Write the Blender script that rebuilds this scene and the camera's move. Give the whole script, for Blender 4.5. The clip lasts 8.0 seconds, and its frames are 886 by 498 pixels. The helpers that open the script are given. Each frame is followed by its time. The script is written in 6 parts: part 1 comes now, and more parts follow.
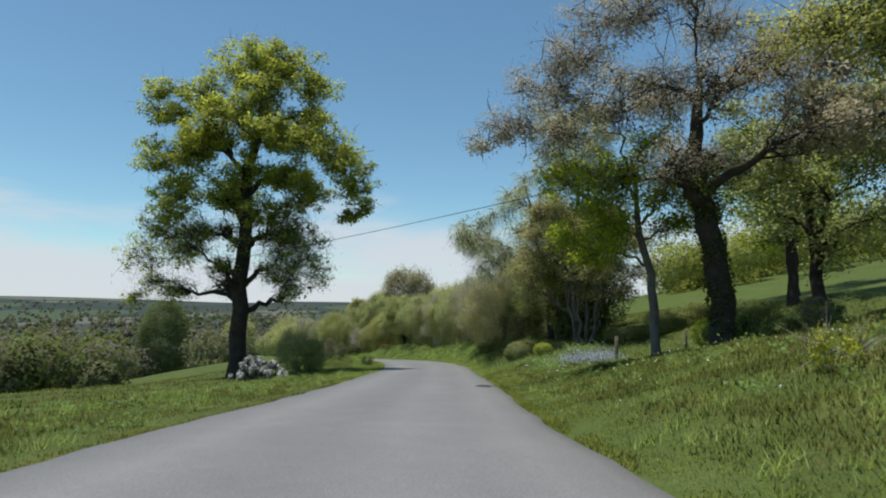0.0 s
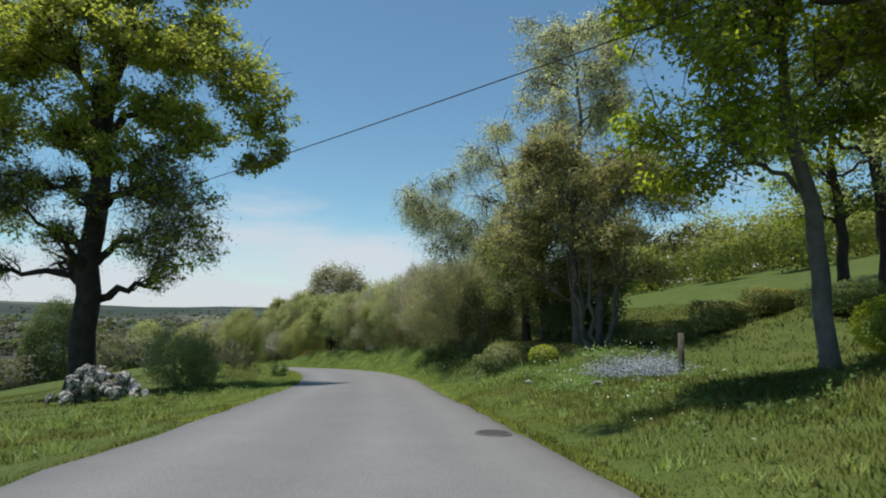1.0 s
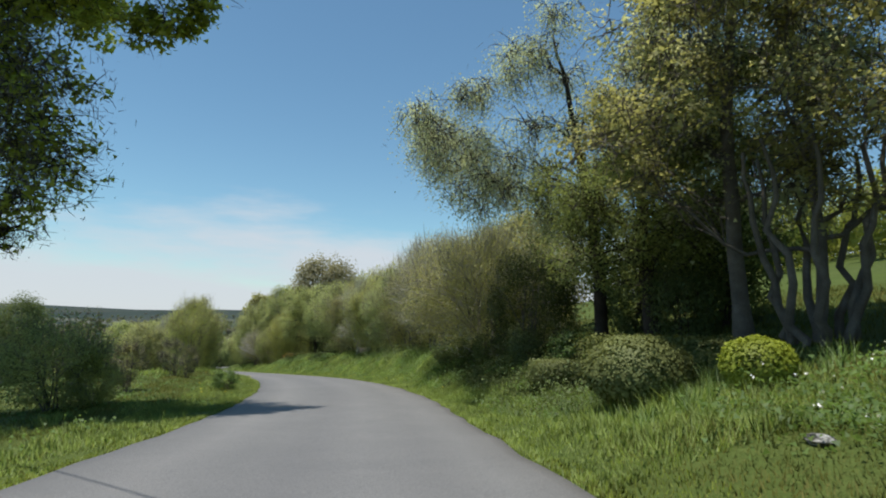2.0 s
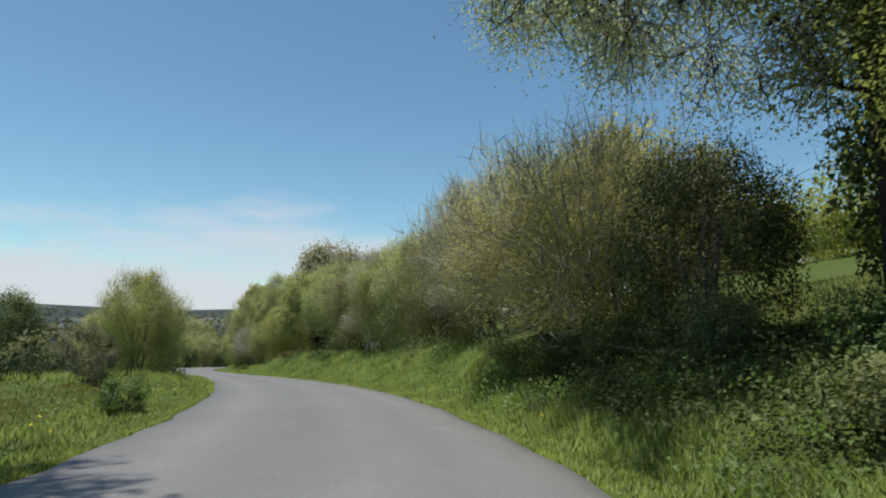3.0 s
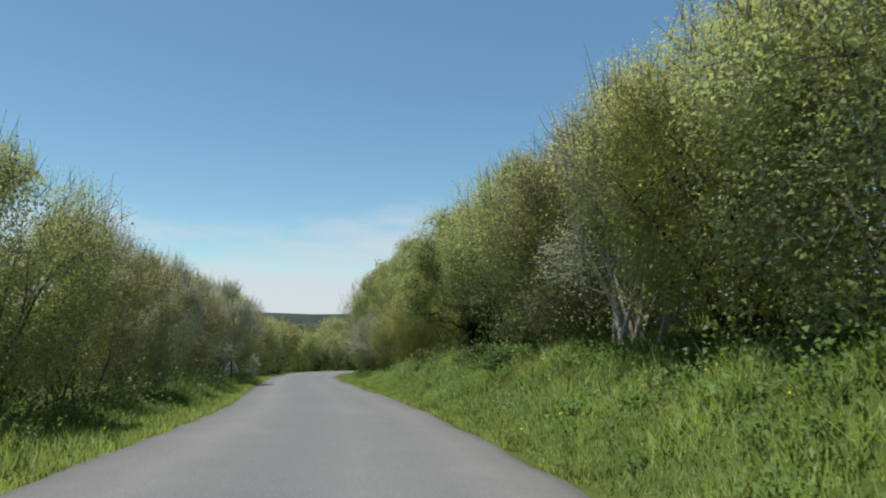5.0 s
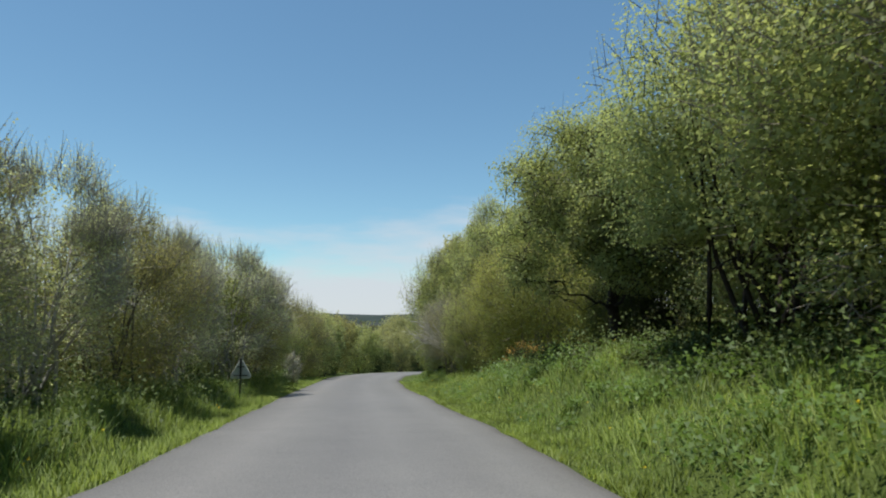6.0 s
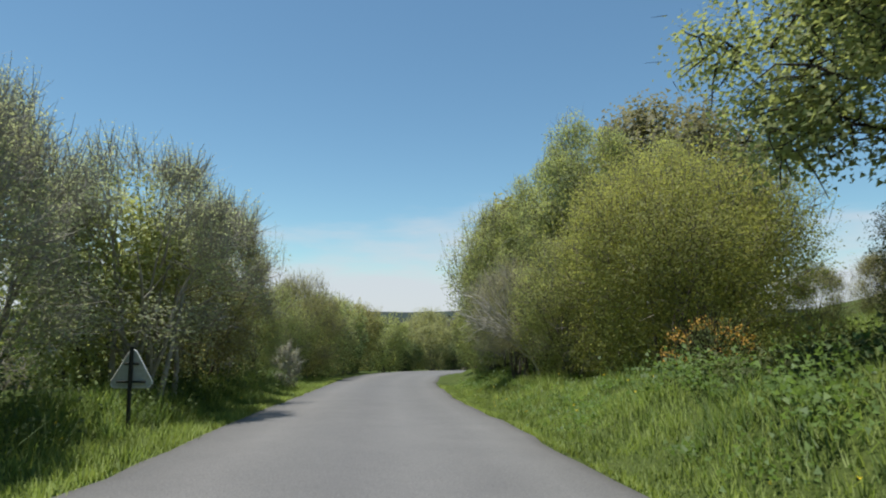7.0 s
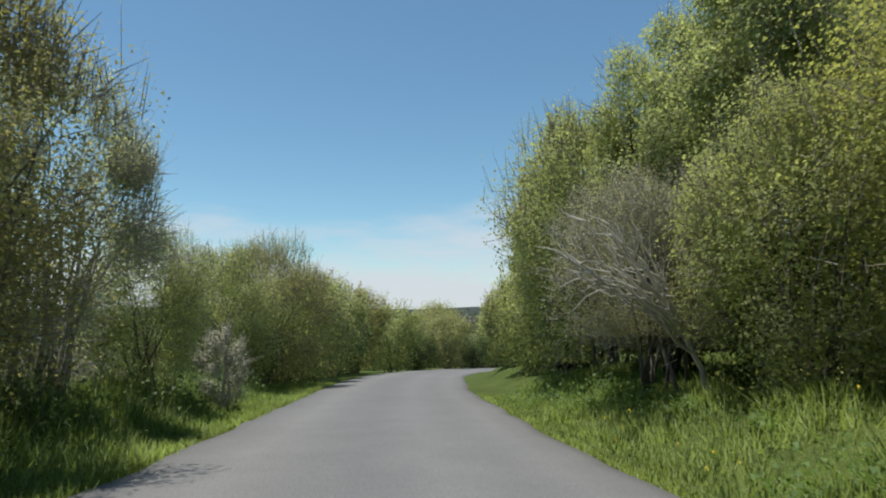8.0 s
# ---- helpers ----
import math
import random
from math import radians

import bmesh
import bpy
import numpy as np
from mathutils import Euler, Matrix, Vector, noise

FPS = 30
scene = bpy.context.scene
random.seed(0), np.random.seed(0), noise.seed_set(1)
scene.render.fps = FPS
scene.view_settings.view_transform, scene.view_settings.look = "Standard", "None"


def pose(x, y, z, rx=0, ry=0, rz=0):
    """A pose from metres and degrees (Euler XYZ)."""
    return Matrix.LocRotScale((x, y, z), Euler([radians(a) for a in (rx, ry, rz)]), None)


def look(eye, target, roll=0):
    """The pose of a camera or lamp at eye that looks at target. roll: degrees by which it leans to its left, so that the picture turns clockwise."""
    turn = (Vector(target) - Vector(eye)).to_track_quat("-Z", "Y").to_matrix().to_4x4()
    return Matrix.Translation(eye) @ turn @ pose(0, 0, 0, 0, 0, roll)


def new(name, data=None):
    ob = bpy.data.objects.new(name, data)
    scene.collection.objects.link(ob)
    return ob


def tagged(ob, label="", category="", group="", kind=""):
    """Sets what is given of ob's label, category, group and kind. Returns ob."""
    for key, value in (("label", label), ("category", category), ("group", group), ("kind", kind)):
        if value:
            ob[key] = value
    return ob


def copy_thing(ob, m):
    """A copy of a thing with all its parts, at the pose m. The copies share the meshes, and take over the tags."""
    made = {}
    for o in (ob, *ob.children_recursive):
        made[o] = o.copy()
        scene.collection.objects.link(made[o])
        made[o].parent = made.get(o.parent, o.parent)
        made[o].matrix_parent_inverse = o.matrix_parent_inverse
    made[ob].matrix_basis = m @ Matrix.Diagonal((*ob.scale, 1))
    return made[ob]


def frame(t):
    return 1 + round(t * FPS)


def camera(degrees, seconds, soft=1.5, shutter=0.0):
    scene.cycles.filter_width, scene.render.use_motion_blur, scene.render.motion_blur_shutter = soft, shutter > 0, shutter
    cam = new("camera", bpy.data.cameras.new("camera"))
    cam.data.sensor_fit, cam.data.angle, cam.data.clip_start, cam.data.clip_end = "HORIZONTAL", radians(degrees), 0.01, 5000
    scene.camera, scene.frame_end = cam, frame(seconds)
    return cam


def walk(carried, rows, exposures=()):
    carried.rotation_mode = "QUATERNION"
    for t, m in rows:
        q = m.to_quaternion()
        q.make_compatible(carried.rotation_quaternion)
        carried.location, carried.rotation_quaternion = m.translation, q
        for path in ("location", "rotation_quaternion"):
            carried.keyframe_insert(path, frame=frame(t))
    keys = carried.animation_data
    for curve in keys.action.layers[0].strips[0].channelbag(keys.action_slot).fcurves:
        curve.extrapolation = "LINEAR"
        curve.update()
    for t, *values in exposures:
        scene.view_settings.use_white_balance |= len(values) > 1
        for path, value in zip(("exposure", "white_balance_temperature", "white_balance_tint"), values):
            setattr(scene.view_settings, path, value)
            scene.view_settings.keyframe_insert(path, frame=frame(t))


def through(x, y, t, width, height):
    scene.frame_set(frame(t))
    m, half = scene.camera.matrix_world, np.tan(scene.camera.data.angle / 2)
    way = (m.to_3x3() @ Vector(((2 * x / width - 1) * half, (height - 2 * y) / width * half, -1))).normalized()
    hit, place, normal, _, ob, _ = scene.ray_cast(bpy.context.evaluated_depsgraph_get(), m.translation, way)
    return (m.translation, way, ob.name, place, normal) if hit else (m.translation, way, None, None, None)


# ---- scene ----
cam = camera(72.6, 8.0, soft=1.95, shutter=0.05)
PATH = [
    (0.00, pose(0.001, 0.000, 1.251, 95.698, -0.391, -2.064)),
    (0.50, pose(-0.206, 5.642, 0.855, 96.205, -0.997, -5.596)),
    (1.00, pose(-0.119, 11.459, 0.458, 96.403, -0.811, -8.609)),
    (1.20, pose(-0.018, 13.795, 0.301, 96.468, -1.132, -9.255)),
    (1.75, pose(0.308, 20.234, -0.115, 96.776, -1.092, -9.454)),
    (2.30, pose(0.599, 26.707, -0.525, 96.862, -1.394, -8.644)),
    (2.50, pose(0.683, 29.067, -0.680, 96.892, -1.685, -8.429)),
    (3.00, pose(0.854, 34.980, -1.099, 96.794, -1.095, -8.073)),
    (3.50, pose(0.894, 40.947, -1.471, 96.809, -1.033, -6.500)),
    (4.00, pose(0.682, 47.022, -1.826, 96.904, -1.438, -3.153)),
    (4.50, pose(0.081, 53.003, -2.158, 96.868, -1.022, 1.110)),
    (4.70, pose(-0.274, 55.365, -2.303, 96.823, -0.685, 3.107)),
    (5.25, pose(-1.580, 61.753, -2.721, 96.719, 0.117, 7.475)),
    (5.80, pose(-3.262, 67.937, -3.157, 96.860, 0.392, 10.570)),
    (6.00, pose(-3.951, 70.143, -3.321, 96.727, 0.330, 11.521)),
    (6.50, pose(-5.766, 75.583, -3.738, 96.592, 0.691, 13.115)),
    (7.00, pose(-7.643, 80.952, -4.143, 96.521, 0.068, 13.982)),
    (7.50, pose(-9.562, 86.192, -4.527, 96.427, 0.443, 14.349)),
    (8.00, pose(-11.539, 91.463, -4.921, 96.228, 0.579, 14.389)),
]
walk(cam, PATH)

# ---- world, sun and exposure ----
SUN_WAY = Vector((-0.22, 0.0, 1.0)).normalized()
world = bpy.data.worlds.new("sky")
scene.world = world
world.use_nodes = True
wn, wl = world.node_tree.nodes, world.node_tree.links
wn.clear()
w_out = wn.new("ShaderNodeOutputWorld")
w_bg = wn.new("ShaderNodeBackground")
sky = wn.new("ShaderNodeTexSky")
sky.sky_type = "NISHITA"
sky.sun_disc = False
sky.sun_elevation = math.asin(SUN_WAY.z)
sky.sun_rotation = math.atan2(SUN_WAY.x, SUN_WAY.y)
sky.air_density, sky.dust_density, sky.ozone_density, sky.altitude = 1.0, 0.1, 1.8, 100
coord = wn.new("ShaderNodeTexCoord")
split = wn.new("ShaderNodeSeparateXYZ")
stretch = wn.new("ShaderNodeMapping")
stretch.inputs["Scale"].default_value = (1.0, 1.0, 5.0)
puff = wn.new("ShaderNodeTexNoise")
puff.inputs["Scale"].default_value, puff.inputs["Detail"].default_value, puff.inputs["Roughness"].default_value = 3.2, 7.0, 0.55
lift = wn.new("ShaderNodeMath")
lift.operation, lift.inputs[1].default_value = "MULTIPLY_ADD", 0.34
lift.inputs[2].default_value = -0.17
add = wn.new("ShaderNodeMath")
add.operation = "SUBTRACT"
bank = wn.new("ShaderNodeMapRange")
bank.interpolation_type = "SMOOTHSTEP"
bank.inputs["From Min"].default_value, bank.inputs["From Max"].default_value = 0.175, 0.045
bank.inputs["To Min"].default_value, bank.inputs["To Max"].default_value = 0.0, 0.9
cloud = wn.new("ShaderNodeMix")
cloud.data_type = "RGBA"
cloud.inputs["B"].default_value = (4.35, 4.65, 5.05, 1)
wl.new(coord.outputs["Generated"], split.inputs[0])
wl.new(coord.outputs["Generated"], stretch.inputs["Vector"])
wl.new(stretch.outputs[0], puff.inputs["Vector"])
wl.new(puff.outputs["Fac"], lift.inputs[0])
wl.new(split.outputs["Z"], add.inputs[0])
wl.new(lift.outputs[0], add.inputs[1])
wl.new(add.outputs[0], bank.inputs["Value"])
wl.new(bank.outputs[0], cloud.inputs["Factor"])
clear = wn.new("ShaderNodeMix")
clear.data_type, clear.blend_type = "RGBA", "MULTIPLY"
clear.inputs["Factor"].default_value = 1.0
clear.inputs["B"].default_value = (0.68, 0.85, 0.82, 1)
wl.new(sky.outputs[0], clear.inputs["A"])
wl.new(clear.outputs["Result"], cloud.inputs["A"])
wl.new(cloud.outputs["Result"], w_bg.inputs["Color"])
w_bg.inputs["Strength"].default_value = 0.125
wl.new(w_bg.outputs[0], w_out.inputs[0])

sun = new("sun", bpy.data.lights.new("sun", "SUN"))
sun.data.energy, sun.data.angle, sun.data.color = 3.75, radians(0.6), (1.0, 0.95, 0.86)
sun.matrix_world = look((0, 0, 60), tuple(Vector((0, 0, 60)) - SUN_WAY))
scene.view_settings.exposure = 0.25


# ---- materials ----
def nodes_of(name):
    m = bpy.data.materials.new(name)
    m.use_nodes = True
    n, l = m.node_tree.nodes, m.node_tree.links
    n.clear()
    out = n.new("ShaderNodeOutputMaterial")
    return m, n, l, out


def ramp(n, stops):
    r = n.new("ShaderNodeValToRGB")
    e = r.color_ramp.elements
    while len(e) < len(stops):
        e.new(0.5)
    for k, (p, c) in enumerate(stops):
        e[k].position, e[k].color = p, (*c, 1)
    return r


def noise_tex(n, l, scale, detail=4.0, rough=0.55):
    """Noise over world metres."""
    g = n.new("ShaderNodeNewGeometry")
    t = n.new("ShaderNodeTexNoise")
    t.inputs["Scale"].default_value, t.inputs["Detail"].default_value, t.inputs["Roughness"].default_value = scale, detail, rough
    l.new(g.outputs["Position"], t.inputs["Vector"])
    return t


def mixed(n, l, fac, a, b):
    m = n.new("ShaderNodeMix")
    m.data_type = "RGBA"
    if isinstance(fac, float):
        m.inputs["Factor"].default_value = fac
    else:
        l.new(fac, m.inputs["Factor"])
    for key, v in (("A", a), ("B", b)):
        if isinstance(v, tuple):
            m.inputs[key].default_value = (*v, 1)
        else:
            l.new(v, m.inputs[key])
    return m.outputs["Result"]


def leaf_material(name, stops, through=0.42, gloss=0.012, worn=None, vary=True):
    """Leaves: colour by leaf and by plant, some light passing through; worn is the colour of dry patches."""
    m, n, l, out = nodes_of(name)
    g = n.new("ShaderNodeNewGeometry")
    r = ramp(n, stops)
    even = n.new("ShaderNodeMath")
    even.operation, even.inputs[1].default_value, even.inputs[2].default_value = "MULTIPLY_ADD", 0.55, 0.18
    l.new(g.outputs["Random Per Island"], even.inputs[0])
    l.new(even.outputs[0], r.inputs[0])
    patch = noise_tex(n, l, 0.9, 4)
    info = n.new("ShaderNodeObjectInfo")
    hsv = n.new("ShaderNodeHueSaturation")
    val = n.new("ShaderNodeMath")
    val.operation, val.inputs[1].default_value, val.inputs[2].default_value = "MULTIPLY_ADD", 1.25 if vary else 1.7, 0.69 if vary else 0.27
    l.new(patch.outputs["Fac"], val.inputs[0])
    hue = n.new("ShaderNodeMath")
    hue.operation, hue.inputs[1].default_value, hue.inputs[2].default_value = "MULTIPLY_ADD", 0.028 if vary else 0.0, 0.486 if vary else 0.5
    l.new(info.outputs["Random"], hue.inputs[0])
    l.new(hue.outputs[0], hsv.inputs["Hue"])
    sat = n.new("ShaderNodeMath")
    sat.operation, sat.inputs[1].default_value, sat.inputs[2].default_value = "MULTIPLY_ADD", -0.2 if vary else 0.0, 1.04
    l.new(info.outputs["Random"], sat.inputs[0])
    l.new(sat.outputs[0], hsv.inputs["Saturation"])
    l.new(val.outputs[0], hsv.inputs["Value"])
    tint = r.outputs[0]
    if worn:
        dry = noise_tex(n, l, 0.9, 4, 0.6)
        where = ramp(n, [(0.42, (0, 0, 0)), (0.68, (0.55, 0.55, 0.55))])
        l.new(dry.outputs["Fac"], where.inputs[0])
        tint = mixed(n, l, where.outputs[0], tint, worn)
    l.new(tint, hsv.inputs["Color"])
    d = n.new("ShaderNodeBsdfDiffuse")
    t = n.new("ShaderNodeBsdfTranslucent")
    gl = n.new("ShaderNodeBsdfGlossy")
    gl.inputs["Roughness"].default_value = 0.55
    gl.inputs["Color"].default_value = (0.9, 0.95, 1.0, 1)
    l.new(hsv.outputs[0], d.inputs[0])
    warm = n.new("ShaderNodeMix")
    warm.data_type, warm.blend_type = "RGBA", "MULTIPLY"
    warm.inputs["Factor"].default_value = 1.0
    warm.inputs["B"].default_value = (1.25, 1.25, 0.92, 1)
    l.new(hsv.outputs[0], warm.inputs["A"])
    l.new(warm.outputs["Result"], t.inputs[0])
    a, b = n.new("ShaderNodeMixShader"), n.new("ShaderNodeMixShader")
    a.inputs[0].default_value, b.inputs[0].default_value = through, gloss
    l.new(d.outputs[0], a.inputs[1]), l.new(t.outputs[0], a.inputs[2])
    l.new(a.outputs[0], b.inputs[1]), l.new(gl.outputs[0], b.inputs[2])
    l.new(b.outputs[0], out.inputs[0])
    return m


def rough_material(name, stops, scale, bump=0.4, rough=0.85, fine=14.0):
    """A dull surface with two scales of grain."""
    m, n, l, out = nodes_of(name)
    big, small = noise_tex(n, l, scale, 5), noise_tex(n, l, scale * fine, 4, 0.65)
    r = ramp(n, stops)
    mix = n.new("ShaderNodeMath")
    mix.operation, mix.inputs[1].default_value = "MULTIPLY_ADD", 0.6
    half = n.new("ShaderNodeMath")
    half.operation, half.inputs[1].default_value = "MULTIPLY", 0.4
    l.new(small.outputs["Fac"], half.inputs[0])
    l.new(big.outputs["Fac"], mix.inputs[0])
    l.new(half.outputs[0], mix.inputs[2])
    l.new(mix.outputs[0], r.inputs[0])
    b = n.new("ShaderNodeBump")
    b.inputs["Strength"].default_value, b.inputs["Distance"].default_value = bump, 0.03
    l.new(small.outputs["Fac"], b.inputs["Height"])
    p = n.new("ShaderNodeBsdfPrincipled")
    p.inputs["Roughness"].default_value = rough
    p.inputs["Specular IOR Level"].default_value = 0.25
    l.new(r.outputs[0], p.inputs["Base Color"])
    l.new(b.outputs[0], p.inputs["Normal"])
    l.new(p.outputs[0], out.inputs[0])
    return m


def asphalt_material():
    """Old pale chippings: grain, patches, smoother paler wheel tracks, gravelly rim."""
    m, n, l, out = nodes_of("old_asphalt")
    grain, patch, broad = noise_tex(n, l, 55.0, 3, 0.7), noise_tex(n, l, 1.3, 5), noise_tex(n, l, 0.18, 3)
    across = n.new("ShaderNodeAttribute")
    across.attribute_name = "across"
    tracks = ramp(n, [(0.0, (0.72, 0.72, 0.72)), (0.06, (0.9, 0.9, 0.9)), (0.2, (1.12, 1.11, 1.1)), (0.34, (0.97, 0.97, 0.97)), (0.46, (0.92, 0.92, 0.93)),
                      (0.6, (1.06, 1.06, 1.06)), (0.75, (0.97, 0.97, 0.97)), (0.86, (1.06, 1.06, 1.05)), (0.95, (0.9, 0.89, 0.87)), (1.0, (0.75, 0.73, 0.7))])
    l.new(across.outputs["Fac"], tracks.inputs[0])
    base = ramp(n, [(0.3, (0.166, 0.165, 0.166)), (0.55, (0.187, 0.185, 0.184)), (0.75, (0.21, 0.208, 0.204))])
    blend = n.new("ShaderNodeMath")
    blend.operation, blend.inputs[1].default_value = "MULTIPLY_ADD", 0.5
    half = n.new("ShaderNodeMath")
    half.operation, half.inputs[1].default_value = "MULTIPLY", 0.5
    l.new(patch.outputs["Fac"], half.inputs[0])
    l.new(broad.outputs["Fac"], blend.inputs[0])
    l.new(half.outputs[0], blend.inputs[2])
    l.new(blend.outputs[0], base.inputs[0])
    chips = ramp(n, [(0.25, (0.6, 0.6, 0.6)), (0.5, (1, 1, 1)), (0.75, (1.45, 1.43, 1.4))])
    l.new(grain.outputs["Fac"], chips.inputs[0])
    mul, mul2 = n.new("ShaderNodeMix"), n.new("ShaderNodeMix")
    for k in (mul, mul2):
        k.data_type, k.blend_type = "RGBA", "MULTIPLY"
        k.inputs["Factor"].default_value = 1.0
    l.new(base.outputs[0], mul.inputs["A"]), l.new(tracks.outputs[0], mul.inputs["B"])
    l.new(mul.outputs["Result"], mul2.inputs["A"]), l.new(chips.outputs[0], mul2.inputs["B"])
    b = n.new("ShaderNodeBump")
    b.inputs["Strength"].default_value, b.inputs["Distance"].default_value = 0.5, 0.008
    l.new(grain.outputs["Fac"], b.inputs["Height"])
    p = n.new("ShaderNodeBsdfPrincipled")
    p.inputs["Roughness"].default_value = 0.82
    p.inputs["Specular IOR Level"].default_value = 0.3
    l.new(mul2.outputs["Result"], p.inputs["Base Color"])
    l.new(b.outputs[0], p.inputs["Normal"])
    l.new(p.outputs[0], out.inputs[0])
    return m


def ground_material():
    """Pasture near by; a patchwork of field and wood in the distance, by the lie of the land, its colours tinted bluish
    for haze.
    """
    m, n, l, out = nodes_of("pasture")
    fine, mid, broad = noise_tex(n, l, 9.0, 4, 0.7), noise_tex(n, l, 0.7, 5), noise_tex(n, l, 0.06, 4)
    grass = ramp(n, [(0.26, (0.048, 0.062, 0.02)), (0.48, (0.072, 0.10, 0.027)), (0.62, (0.10, 0.125, 0.038)), (0.78, (0.15, 0.14, 0.065))])
    a = n.new("ShaderNodeMath")
    a.operation, a.inputs[1].default_value = "MULTIPLY_ADD", 0.55
    c = n.new("ShaderNodeMath")
    c.operation, c.inputs[1].default_value = "MULTIPLY", 0.45
    l.new(fine.outputs["Fac"], c.inputs[0])
    l.new(mid.outputs["Fac"], a.inputs[0])
    l.new(c.outputs[0], a.inputs[2])
    l.new(a.outputs[0], grass.inputs[0])
    tuft = noise_tex(n, l, 34.0, 3, 0.75)
    shade = ramp(n, [(0.3, (0.45, 0.45, 0.45)), (0.5, (1, 1, 1)), (0.7, (1.6, 1.55, 1.4))])
    l.new(tuft.outputs["Fac"], shade.inputs[0])
    grained = n.new("ShaderNodeMix")
    grained.data_type, grained.blend_type = "RGBA", "MULTIPLY"
    grained.inputs["Factor"].default_value = 0.8
    l.new(grass.outputs[0], grained.inputs["A"]), l.new(shade.outputs[0], grained.inputs["B"])
    wide = ramp(n, [(0.4, (0, 0, 0)), (0.65, (0.6, 0.6, 0.6))])
    l.new(broad.outputs["Fac"], wide.inputs[0])
    soil = mixed(n, l, wide.outputs[0], grained.outputs["Result"], (0.09, 0.125, 0.026))
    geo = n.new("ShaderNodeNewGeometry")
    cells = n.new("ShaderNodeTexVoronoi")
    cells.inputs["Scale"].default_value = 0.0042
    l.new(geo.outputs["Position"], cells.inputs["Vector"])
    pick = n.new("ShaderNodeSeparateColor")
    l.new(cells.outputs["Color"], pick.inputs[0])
    # bluish aerial haze is put into these far colours
    hazy_fields = ramp(n, [(0.0, (0.04, 0.055, 0.046)), (0.3, (0.055, 0.064, 0.05)), (0.55, (0.036, 0.05, 0.044)), (0.7, (0.066, 0.09, 0.055)), (0.8, (0.046, 0.06, 0.05)), (0.93, (0.12, 0.125, 0.1))])
    hazy_fields.color_ramp.interpolation = "CONSTANT"
    l.new(pick.outputs[0], hazy_fields.inputs[0])
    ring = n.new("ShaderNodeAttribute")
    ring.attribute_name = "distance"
    col = mixed(n, l, ring.outputs["Fac"], soil, hazy_fields.outputs[0])
    b = n.new("ShaderNodeBump")
    b.inputs["Strength"].default_value, b.inputs["Distance"].default_value = 0.6, 0.06
    l.new(fine.outputs["Fac"], b.inputs["Height"])
    p = n.new("ShaderNodeBsdfPrincipled")
    p.inputs["Roughness"].default_value, p.inputs["Specular IOR Level"].default_value = 0.95, 0.1
    l.new(col, p.inputs["Base Color"])
    l.new(b.outputs[0], p.inputs["Normal"])
    l.new(p.outputs[0], out.inputs[0])
    return m


def metal_material(name, colour, rough, metallic=0.8):
    m, n, l, out = nodes_of(name)
    t = noise_tex(n, l, 18.0, 4)
    col = mixed(n, l, t.outputs["Fac"], tuple(c * 0.7 for c in colour), tuple(min(1, c * 1.2) for c in colour))
    p = n.new("ShaderNodeBsdfPrincipled")
    p.inputs["Roughness"].default_value, p.inputs["Metallic"].default_value = rough, metallic
    l.new(col, p.inputs["Base Color"])
    l.new(p.outputs[0], out.inputs[0])
    return m


M_ROAD, M_GROUND = asphalt_material(), ground_material()
M_BARK = rough_material("dark_bark", [(0.3, (0.022, 0.017, 0.013)), (0.55, (0.055, 0.044, 0.034)), (0.75, (0.10, 0.085, 0.065))], 3.0, 0.9)
M_GREY = rough_material("grey_bark", [(0.3, (0.07, 0.06, 0.05)), (0.55, (0.15, 0.135, 0.115)), (0.75, (0.25, 0.23, 0.20))], 3.0, 0.8)
M_PALE = rough_material("pale_twig", [(0.3, (0.26, 0.24, 0.20)), (0.6, (0.42, 0.40, 0.35)), (0.8, (0.52, 0.50, 0.45))], 4.0, 0.5)
M_TWIG = rough_material("brown_twig", [(0.3, (0.17, 0.145, 0.11)), (0.6, (0.29, 0.25, 0.195)), (0.8, (0.38, 0.34, 0.27))], 4.0, 0.5)
M_BLEACH = rough_material("bleached_wood", [(0.3, (0.42, 0.40, 0.36)), (0.6, (0.6, 0.58, 0.53)), (0.8, (0.7, 0.68, 0.63))], 4.0, 0.4)
M_ROCK = rough_material("field_stone", [(0.36, (0.04, 0.038, 0.033)), (0.46, (0.13, 0.125, 0.11)), (0.54, (0.36, 0.35, 0.33)), (0.62, (0.66, 0.65, 0.62))], 4.5, 1.0, 0.9, 4.0)
M_POST = rough_material("weathered_post", [(0.3, (0.06, 0.052, 0.042)), (0.6, (0.14, 0.125, 0.10)), (0.8, (0.2, 0.18, 0.15))], 6.0, 0.6)
M_SIGN = metal_material("sign_back", (0.58, 0.62, 0.61), 0.5, 0.15)
M_RIM = metal_material("sign_rim", (0.72, 0.75, 0.74), 0.4, 0.1)
M_POLE = metal_material("dark_steel", (0.035, 0.04, 0.038), 0.6, 0.4)
M_COVER = rough_material("rusty_iron", [(0.3, (0.075, 0.07, 0.066)), (0.55, (0.12, 0.112, 0.105)), (0.75, (0.16, 0.15, 0.14))], 8.0, 0.4, 0.7)
M_CABLE = metal_material("black_cable", (0.015, 0.016, 0.018), 0.7, 0.0)
L_OAK = leaf_material("oak_spring_leaf", [(0, (0.212, 0.235, 0.046)), (0.5, (0.33, 0.355, 0.072)), (1, (0.43, 0.45, 0.11))], 0.7, vary=False)
